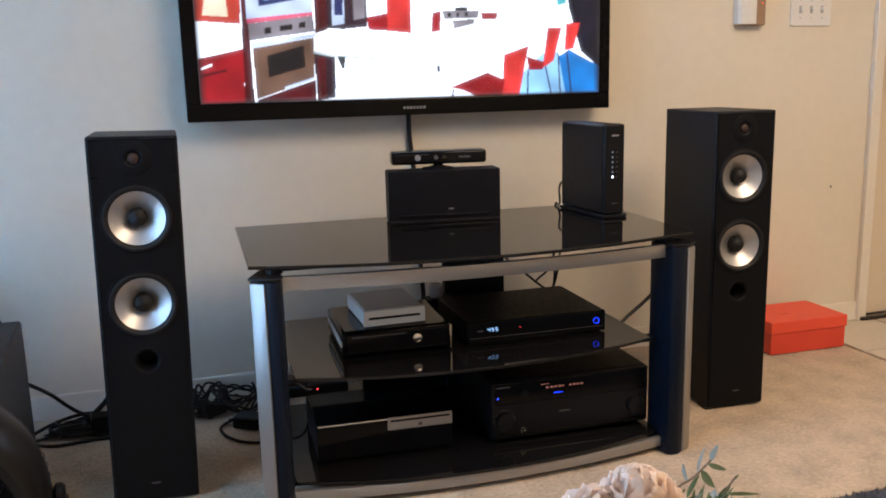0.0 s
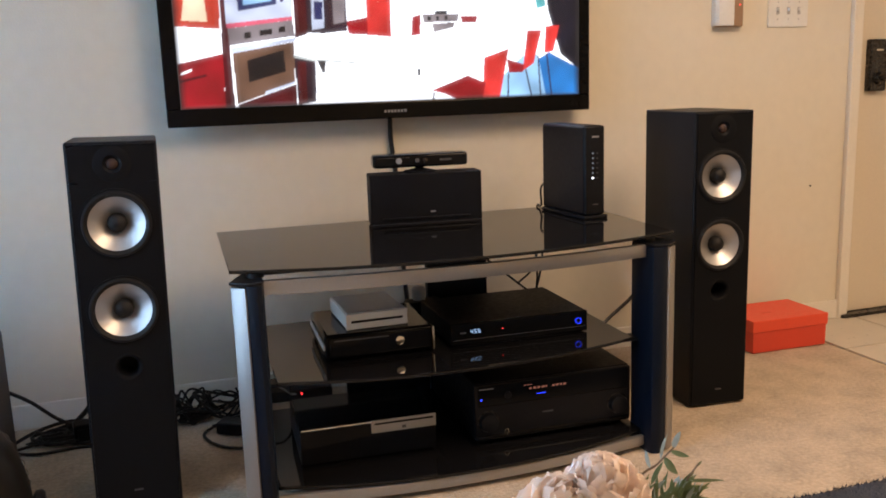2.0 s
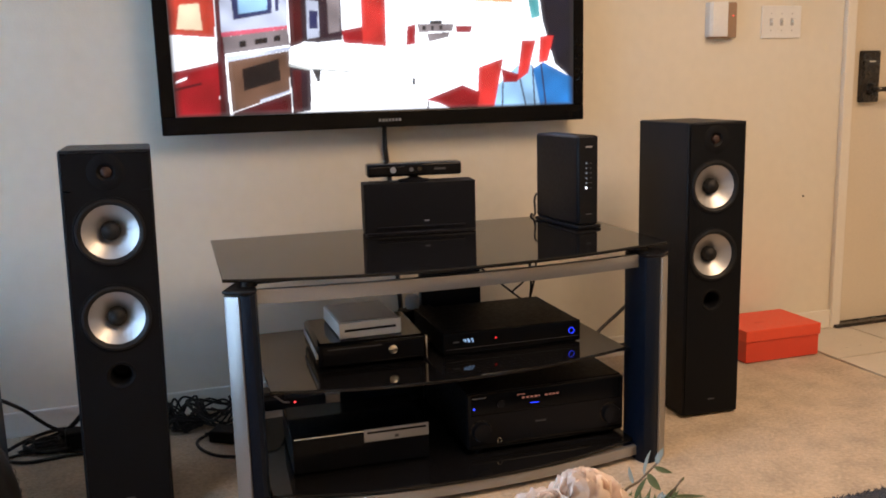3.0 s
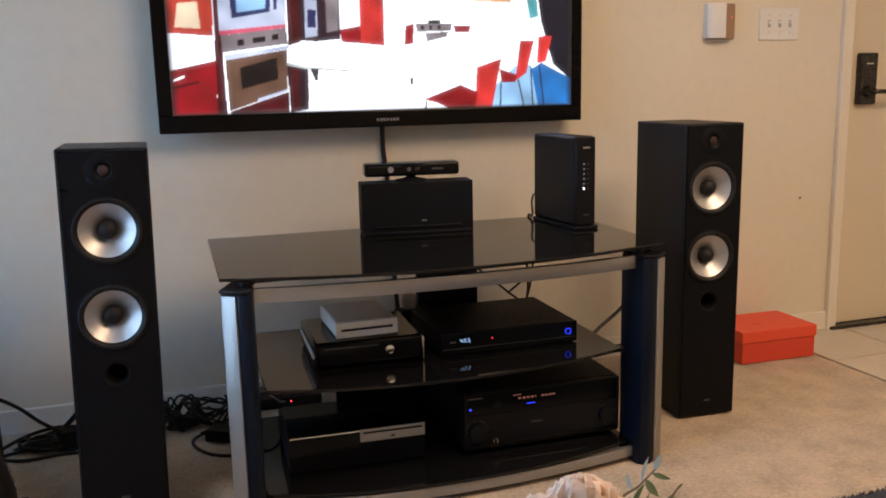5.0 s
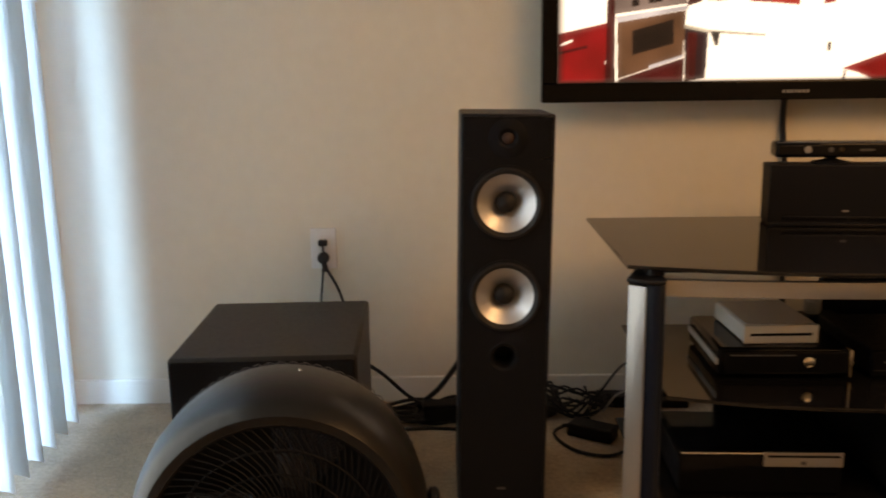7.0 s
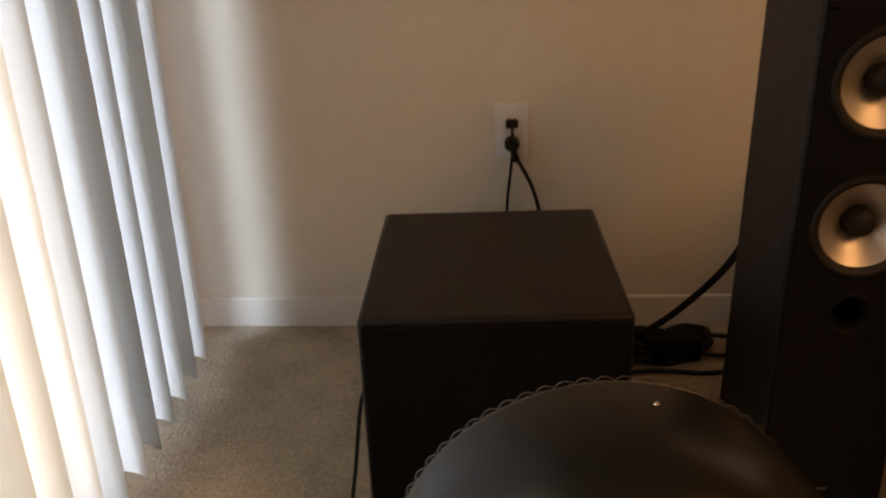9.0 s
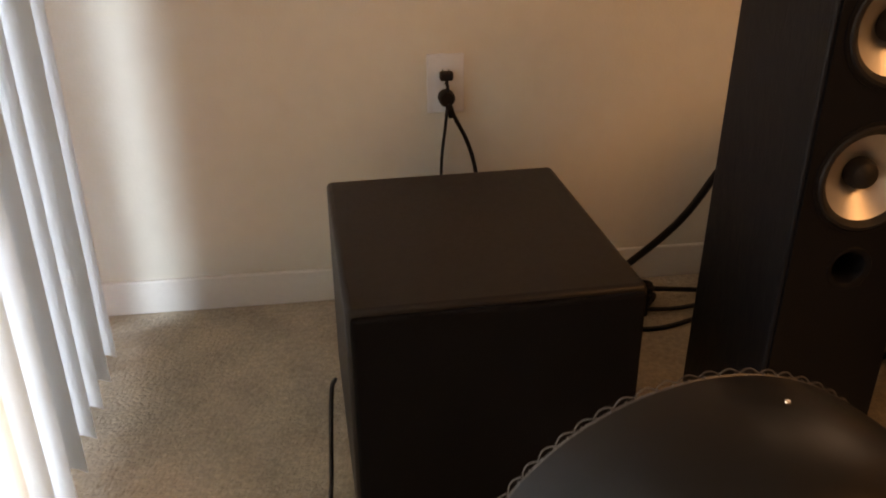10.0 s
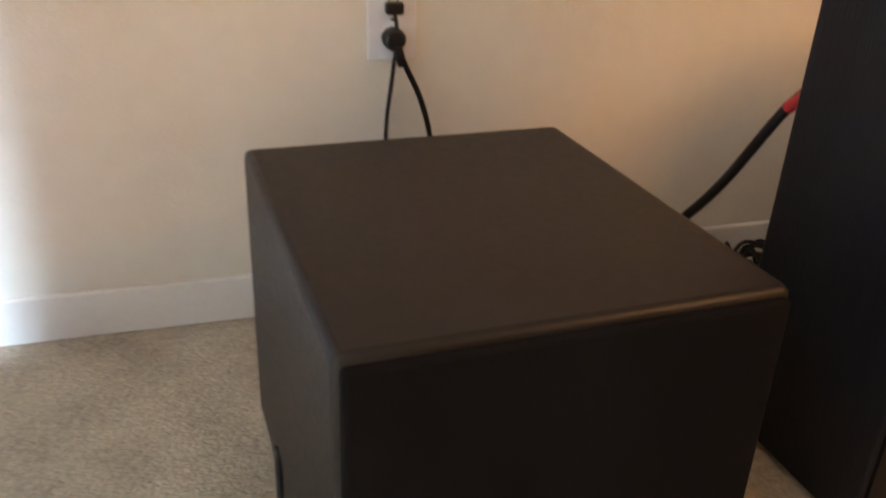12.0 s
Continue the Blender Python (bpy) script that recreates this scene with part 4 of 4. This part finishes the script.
solo("loose_cable", tube([(-0.700, -0.52, 0.14), (-0.705, -0.60, 0.17), (-0.712, -0.66, 0.08), (-0.715, -0.70, 0.02), (-0.69, -0.76, 0.007), (-0.62, -0.83, 0.006)], 0.0035, 8), CORD, Matrix(), "thin black cord down the subwoofer's side", "cable")

# ---- wall fittings ----
ot = thing("wall_outlet", pose(-0.4515, 0, 0.465), "white duplex wall outlet with two black plugs", "outlet")
part("plate", box(-0.037, -0.006, -0.059, 0.037, 0, 0.059, 0.0025), WHITEP, ot)
for z in (0.021, -0.021):
    rc = part("receptacle", lathe([(0.0165, 0.0), (0.0165, 0.002), (0, 0.002)], FRONT @ pose(0, z, 0.0055), 28), WHITEP, ot)
    for x in (-0.006, 0.006):
        part("slot", box(x - 0.001, -0.0082, z - 0.001, x + 0.001, -0.0072, z + 0.008), CLOTH, rc)
part("screw", lathe([(0.003, 0.0), (0.0025, 0.001), (0, 0.0012)], FRONT @ pose(0, 0, 0.0058), 12), CHROME, ot)
for nm, z, rr, pts in (("upper", 0.018, 0.012, [(0.0, -0.022, 0.010), (0.002, -0.026, -0.02), (-0.003, -0.022, -0.08), (-0.012, -0.02, -0.17), (-0.012, -0.03, -0.33), (0.0, -0.1, -0.45)]),
                       ("lower", -0.026, 0.0165, [(0.003, -0.030, -0.040), (0.018, -0.030, -0.070), (0.042, -0.024, -0.12), (0.060, -0.022, -0.19), (0.075, -0.03, -0.33), (0.08, -0.1, -0.45)])):
    pl = thing("power_plug", pose(-0.4515, 0, 0.465), "black power plug and cord in the wall outlet", "plug", "plugs in the outlet")
    if nm == "upper":
        part("plug_body", box(-0.013, -0.026, 0.009, 0.013, -0.008, 0.027, 0.004), CORD, pl)
    else:
        part("plug_body", lathe([(rr, 0.0), (rr, 0.016), (rr * 0.8, 0.024), (0, 0.026)], FRONT @ pose(0, z, 0.0078), 24), CORD, pl)
        part("relief", tube([(0.002, -0.028, -0.034), (0.010, -0.030, -0.062)], 0.007, 8, per=0), RUBBER, pl)
    part("cord", tube(pts, 0.0032 if nm == "upper" else 0.0042, 8), CORD, pl)

sw = thing("light_switch", pose(2.355, 0, 1.191), "white three-gang light switch plate", "light switch")
part("plate", box(-0.087, -0.006, -0.058, 0.087, 0, 0.058, 0.0025), WHITEP, sw)
for x in (-0.046, 0, 0.046):
    # the slot's shade is a grey block on the white plate
    tg = part("collar", box(x - 0.0065, -0.0075, -0.013, x + 0.0065, -0.0055, 0.013, 0.0008), GREYP, sw, "grey block standing in for the shade in the toggle slot")
    part("toggle", box(x - 0.0045, -0.017, -0.002, x + 0.0045, -0.007, 0.009, 0.002), WHITEP, tg)
    for z in (0.03, -0.03):
        part("screw", lathe([(0.0028, 0.0), (0.0022, 0.001), (0, 0.001)], FRONT @ pose(x, z, 0.0058), 10), GREYP, sw)

be = thing("door_chime", pose(2.09, 0, 1.195), "white door chime box with a tan side", "door chime")
part("base", box(-0.055, -0.030, -0.060, 0.055, 0, 0.064, 0.006), TAN, be, "tan base")
pts = [(-0.058, 0.0), (-0.058, -0.026), (-0.050, -0.036), (-0.02, -0.041), (0.008, -0.040), (0.016, -0.030)]
part("cover", prism(pts, -0.056, 0.064, 0.003), WHITEP, be, "white curved cover")
part("indicator", lathe([(0.002, 0.0), (0, 0.001)], FRONT @ pose(0.038, 0.016, 0.0303), 10), RED, be)
solo("wall_nail", lathe([(0.004, 0.0), (0.003, 0.004), (0, 0.005)], FRONT, 10), CORD, pose(2.493, 0.001, 0.54), "small dark nail in the wall", "nail")

# ---- shoe box on the carpet ----
sh = thing("shoe_box", pose(2.205, -0.170, 0.003, 0, 0, -1), "orange-red cardboard shoe box with a lid", "shoe box")
part("tray", box(-0.153, -0.100, 0.0, 0.153, 0.112, 0.110, 0.002), REDSIDE, sh)
part("lid", box(-0.157, -0.104, 0.076, 0.157, 0.116, 0.117, 0.002), REDBOX, sh)
part("logo_mark", box(-0.06, -0.02, 0.1168, -0.02, -0.012, 0.1176), REDSIDE, sh, "small plain mark")

# ---- floor fan ----
fan = thing("floor_fan", pose(-0.359, -1.152, 0, 0, 0, 6), "round dark grey drum floor fan with a wire grille", "fan")
AX = pose(0, 0, 0.262) @ FRONT                 # the fan's axis, towards the viewer
part("drum", lathe([(0.186, 0.096), (0.192, 0.104), (0.206, 0.104), (0.216, 0.092), (0.226, 0.070), (0.232, 0.035), (0.233, 0.0), (0.229, -0.045), (0.224, -0.075), (0.218, -0.078), (0.216, -0.07), (0.220, -0.04), (0.224, 0.0), (0.220, 0.04), (0.205, 0.085)], AX, 72, closed=True), FANP, fan, "rounded dark grey shell")


def grille(h, r1, spokes, twist, rings, dome):
    bm = bmesh.new()
    for k in range(spokes):
        a = 6.2831853 * k / spokes
        pts = []
        for i in range(6):
            q = i / 5
            r = 0.045 + (r1 - 0.045) * q
            pts.append(AX @ Vector((r * math.cos(a + twist * q), r * math.sin(a + twist * q), h + dome * (1 - q * q))))
        tube(pts, 0.0013, 4, 0, bm=bm)
    for r in rings:
        q = (r - 0.045) / (r1 - 0.045)
        hh = h + dome * (1 - q * q)
        lathe([(r - 0.0016, hh), (r, hh + 0.0016), (r + 0.0016, hh), (r, hh - 0.0016)], AX, 48, bm=bm, closed=True)
    return bm


fg = part("front_grille", grille(0.098, 0.190, 84, 0.7, (0.05, 0.085, 0.12, 0.155, 0.188), 0.022), GUARD, fan, "dark spiral wire guard")
part("hub_cap", lathe([(0.046, 0.108), (0.046, 0.122), (0.040, 0.128), (0, 0.131)], AX, 36), GUARD, fg)
part("rear_grille", grille(-0.078, 0.224, 96, -0.5, (0.06, 0.11, 0.16, 0.205, 0.222), -0.03), WIRE, fan, "pale wire guard at the back")
pts = []
for i in range(70 * 10 + 1):
    a, w = 6.2831853 * i / 700, 3.14159265 * i / 10
    r = 0.2222 + 0.0036 * abs(math.sin(w))
    pts.append(AX @ Vector((r * math.cos(a), r * math.sin(a), -0.081 - 0.002 * abs(math.sin(w)))))
part("guard_rim", tube(pts, 0.0007, 5, 0), WIRE, fan, "thin scalloped wire rim")
part("motor", lathe([(0, 0.03), (0.055, 0.025), (0.062, -0.03), (0.06, -0.09), (0.04, -0.10), (0, -0.10)], AX, 32), PLASTIC, fan)
for k in range(3):
    bm = bmesh.new()
    rows = []
    for i in range(7):
        r = 0.05 + 0.15 * i / 6
        row = []
        for j in range(6):
            a = 2.0944 * k + (j / 5 - 0.5) * (1.15 + 0.25 * i / 6) + 0.25 * i / 6
            row.append(bm.verts.new(AX @ Vector((r * math.cos(a), r * math.sin(a), 0.055 - 0.075 * j / 5 * (1 - 0.25 * i / 6)))))
        rows.append(row)
    for a, b in zip(rows, rows[1:]):
        for j in range(5):
            bm.faces.new((a[j], a[j + 1], b[j + 1], b[j]))
    bmesh.ops.solidify(bm, geom=bm.faces[:], thickness=0.003)
    part("blade", bm, PLASTIC, fan)
part("bracket", tube([(-0.246, 0, 0.262), (-0.248, 0, 0.16), (-0.24, 0.0, 0.03), (-0.17, -0.02, 0.014), (0.17, -0.02, 0.014), (0.24, 0.0, 0.03), (0.248, 0, 0.16), (0.246, 0, 0.262)], 0.011, 10), FANP, fan)
for x in (-0.16, 0.16):
    part("foot_tube", tube([(x, -0.16, 0.011), (x, 0.0, 0.011), (x, 0.15, 0.011)], 0.010, 10), FANP, fan)
for sgn in (-1, 1):
    kb = part("tilt_knob", lathe([(0.008, 0.0), (0.026, 0.012), (0.026, 0.022), (0.020, 0.027), (0, 0.028)], pose(sgn * 0.226, 0, 0.262, 0, 90 * sgn, 0), 20), PLASTIC, fan)
part("screw", lathe([(0.003, 0.0), (0.0025, 0.0015), (0, 0.002)], pose(0.035, 0.02, 0.4937), 12), CHROME, fan, "small bright screw")

# ---- rug ----
bm = bmesh.new()
rnd = random.Random(3)
rx0, rx1, ry0, ry1 = 0.75, 3.3, -3.0, -1.205
prism([(rx0, ry0), (rx1, ry0), (rx1, ry1), (rx0, ry1)], 0.001, 0.014, bm=bm)
rug = solo("area_rug", bm, RUG, Matrix(), "dark navy shaggy area rug on the carpet", "rug")
verts, faces = [], []
for k in range(5200):
    x = rnd.uniform(1.05, 2.3)
    y = ry1 - 0.30 * rnd.random() ** 2 + 0.006
    a, ln = rnd.uniform(0, 6.283), rnd.uniform(0.007, 0.015)
    dx, dy = math.cos(a), math.sin(a)
    i = len(verts)
    verts += [(x - dy * 0.002, y + dx * 0.002, 0.010), (x + dy * 0.002, y - dx * 0.002, 0.010), (x + dx * ln * 0.7, y + dy * ln * 0.7, 0.010 + ln * 0.7)]
    faces.append((i, i + 1, i + 2))
me = bpy.data.meshes.new("pile")
me.from_pydata(verts, [], faces)
me.materials.append(RUG)
o = new("pile", me)
o.parent = rug
tagged(o, "shaggy navy yarn tufts", kind="stuff")

# ---- flowers on a small table near the viewer ----
FX, FY = 0.3805, -2.325
tbl = thing("side_table", pose(0.40, -2.33, 0), "small round brown wooden side table", "table")
part("tabletop", lathe([(0, 0.43), (0.19, 0.43), (0.20, 0.436), (0.20, 0.446), (0.19, 0.452), (0, 0.452)], None, 48), OAK, tbl)
for k in range(3):
    a = 2.0944 * k + 0.4
    part("leg", tube([(0.10 * math.cos(a), 0.10 * math.sin(a), 0.43), (0.17 * math.cos(a), 0.17 * math.sin(a), 0.015)], 0.014, 10, per=0, taper=0.7), OAK, tbl)
vase = solo("vase", lathe([(0, 0), (0.045, 0.0), (0.05, 0.01), (0.058, 0.08), (0.05, 0.15), (0.034, 0.19), (0.036, 0.205), (0.032, 0.205), (0.030, 0.19), (0.046, 0.15), (0.054, 0.08), (0.045, 0.012), (0, 0.01)], None, 40), CERAMIC, pose(FX, FY, 0.4525), "cream ceramic vase holding the flowers", "vase")


def petal_mesh(bm, m, length, width, cup, rnd, mi=0):
    """A broad cupped petal with a rounded ruffled rim."""
    rows = []
    ph, fr = rnd.random() * 6, rnd.uniform(9, 14)
    for i in range(8):
        v = i / 7
        hw = width * (0.18 + 0.82 * v ** 0.6) * (math.sqrt(max(0.05, 1 - ((v - 0.6) / 0.43) ** 2)) if v > 0.6 else 1)
        row = []
        for j in range(9):
            u = j / 8 * 2 - 1
            ruff = 0.05 * length * math.sin(u * fr * 0.5 + ph) * v * v
            row.append(bm.verts.new(m @ Vector((u * hw * 0.5, length * v * (1 - 0.10 * u * u * v) + ruff * 0.6, cup * (v ** 2.2 * 0.8 + u * u * 0.4 * v) + ruff))))
        rows.append(row)
    for a, b in zip(rows, rows[1:]):
        for j in range(8):
            f = bm.faces.new((a[j], a[j + 1], b[j + 1], b[j]))
            f.smooth, f.material_index = True, mi


def peony(centre, size, lean, seed, label):
    rnd = random.Random(seed)
    fl = thing("peony", Matrix.Translation(centre) @ Euler(lean).to_matrix().to_4x4(), label, "flower", "flowers in the vase")
    for ring, (n, ln, tilt) in enumerate(((9, 1.08, 2), (10, 1.04, 16), (9, 0.98, 31), (8, 0.92, 46), (7, 0.82, 60), (5, 0.62, 74))):
        for k in range(n):
            bm = bmesh.new()
            petal_mesh(bm, pose(0, 0, 0.004 * ring, 0, 0, 360 * k / n + 22 * ring + rnd.uniform(-8, 8)) @ pose(0, 0.004, 0, tilt + rnd.uniform(-7, 7), 0, 0), size * ln, size * 1.35 * ln * rnd.uniform(0.8, 1.15), size * rnd.uniform(0.25, 0.5), rnd)
            part("petal", bm, PETAL, fl)
    part("stem", tube([(0, 0, 0.0), (0, 0.004, -0.05), (0, 0.0, -0.12)], 0.0022, 6), LEAFG, fl)
    return fl


peony((FX - 0.031, FY - 0.004, 0.747), 0.0225, (radians(8), radians(-10), 0.3), 2, "pale pink silk peony with ruffled petals")
peony((FX - 0.055, FY + 0.004, 0.739), 0.021, (radians(10), radians(-24), 1.3), 7, "pale pink silk peony with ruffled petals")


def leaf(bm, base, d, length, width, curl=0.25, mi=0):
    d = Vector(d).normalized()
    side = d.cross(Vector((0.15, -0.85, 0.3))).normalized()
    up = side.cross(d)
    prev = None
    for i in range(7):
        t = i / 6
        w = width * math.sin(math.pi * (0.06 + 0.94 * t)) ** 0.8 if 0 < i < 6 else width * 0.06
        c = Vector(base) + d * length * t + up * curl * length * t * t
        row = [bm.verts.new(c - side * w / 2), bm.verts.new(c - up * w * 0.12), bm.verts.new(c + side * w / 2)]
        if prev:
            for j in range(2):
                f = bm.faces.new((prev[j], prev[j + 1], row[j + 1], row[j]))
                f.smooth, f.material_index = True, mi
        prev = row


def sprig(stem, leaves, label):
    sg = thing("leaf_sprig", Matrix(), label, "foliage", "flowers in the vase")
    part("stem", tube(stem, 0.0010, 6, taper=0.5), TWIG, sg)
    for base, d, ln, w, blue in leaves:
        bm = bmesh.new()
        leaf(bm, base, d, ln, w)
        part("leaf", bm, LEAFB if blue else LEAFG, sg)
    return sg


rnd = random.Random(9)
sprig([(FX - 0.01, FY, 0.62), (FX - 0.012, FY, 0.72), (FX - 0.008, FY, 0.759), (FX + 0.004, FY, 0.768), (FX + 0.014, FY, 0.776)],
      [((FX + 0.014, FY, 0.775), (0.15, 0, 1), 0.011, 0.0048, True), ((FX + 0.006, FY, 0.770), (0.05, 0, 1), 0.0165, 0.0026, True), ((FX + 0.000, FY, 0.766), (-0.5, 0, 1), 0.014, 0.0030, True),
       ((FX + 0.012, FY, 0.774), (1, 0, -0.5), 0.011, 0.0030, False), ((FX + 0.008, FY, 0.771), (0.6, 0, -1), 0.012, 0.0050, False), ((FX - 0.010, FY, 0.757), (-0.45, 0, 1), 0.014, 0.0062, False)],
      "dusty blue-green leaf sprig")
sprig([(FX - 0.005, FY, 0.62), (FX - 0.002, FY, 0.72), (FX + 0.014, FY, 0.745), (FX + 0.030, FY, 0.764)],
      [((FX + 0.022, FY, 0.755), (1, 0, -0.15), 0.021, 0.0020, False), ((FX + 0.018, FY, 0.750), (1, 0, -0.05), 0.016, 0.0042, False), ((FX + 0.029, FY, 0.762), (0.6, 0, 1), 0.004, 0.0016, False),
       ((FX + 0.014, FY, 0.745), (1, 0, -0.1), 0.020, 0.0030, False), ((FX + 0.010, FY, 0.742), (0.1, 0, 1), 0.016, 0.0060, False)],
      "olive leaf sprig on a brown twig")
fill = []
for k in range(80):
    fill.append(((FX - 0.006 + 0.034 * rnd.random(), FY + rnd.uniform(-0.008, 0.010), 0.739 + 0.014 * rnd.random()), (rnd.uniform(-0.8, 0.9), rnd.uniform(-0.5, 0.3), 1), rnd.uniform(0.008, 0.015), rnd.uniform(0.0016, 0.0036), rnd.random() < 0.2))
sprig([(FX, FY, 0.60), (FX + 0.002, FY, 0.68), (FX + 0.004, FY, 0.742)], fill, "dense green filler leaves")

# ---- entry tiles ----
tm = None
STEP = 0.333
for i in range(6):
    for j in range(7):
        x0, y1 = EDGE + 0.004 + STEP * i, -0.008 - STEP * j
        x1, y0 = min(x0 + STEP - 0.008, XR - 0.002), y1 - STEP + 0.008
        if x1 - x0 < 0.05:
            continue
        if i < 5:
            if tm is None:
                bm = box(0, -STEP + 0.008, -0.008, STEP - 0.008, 0, 0.0, 0.0015, 1)
                tm = part("tile", bm, TILE, TF)
                o = tm
            else:
                o = new("tile", tm.data)
                o.parent = TF
        else:
            o = part("tile", box(0, -STEP + 0.008, -0.008, x1 - x0, 0, 0.0, 0.0015, 1), TILE, TF)
        o.location = (x0, y1, 0)
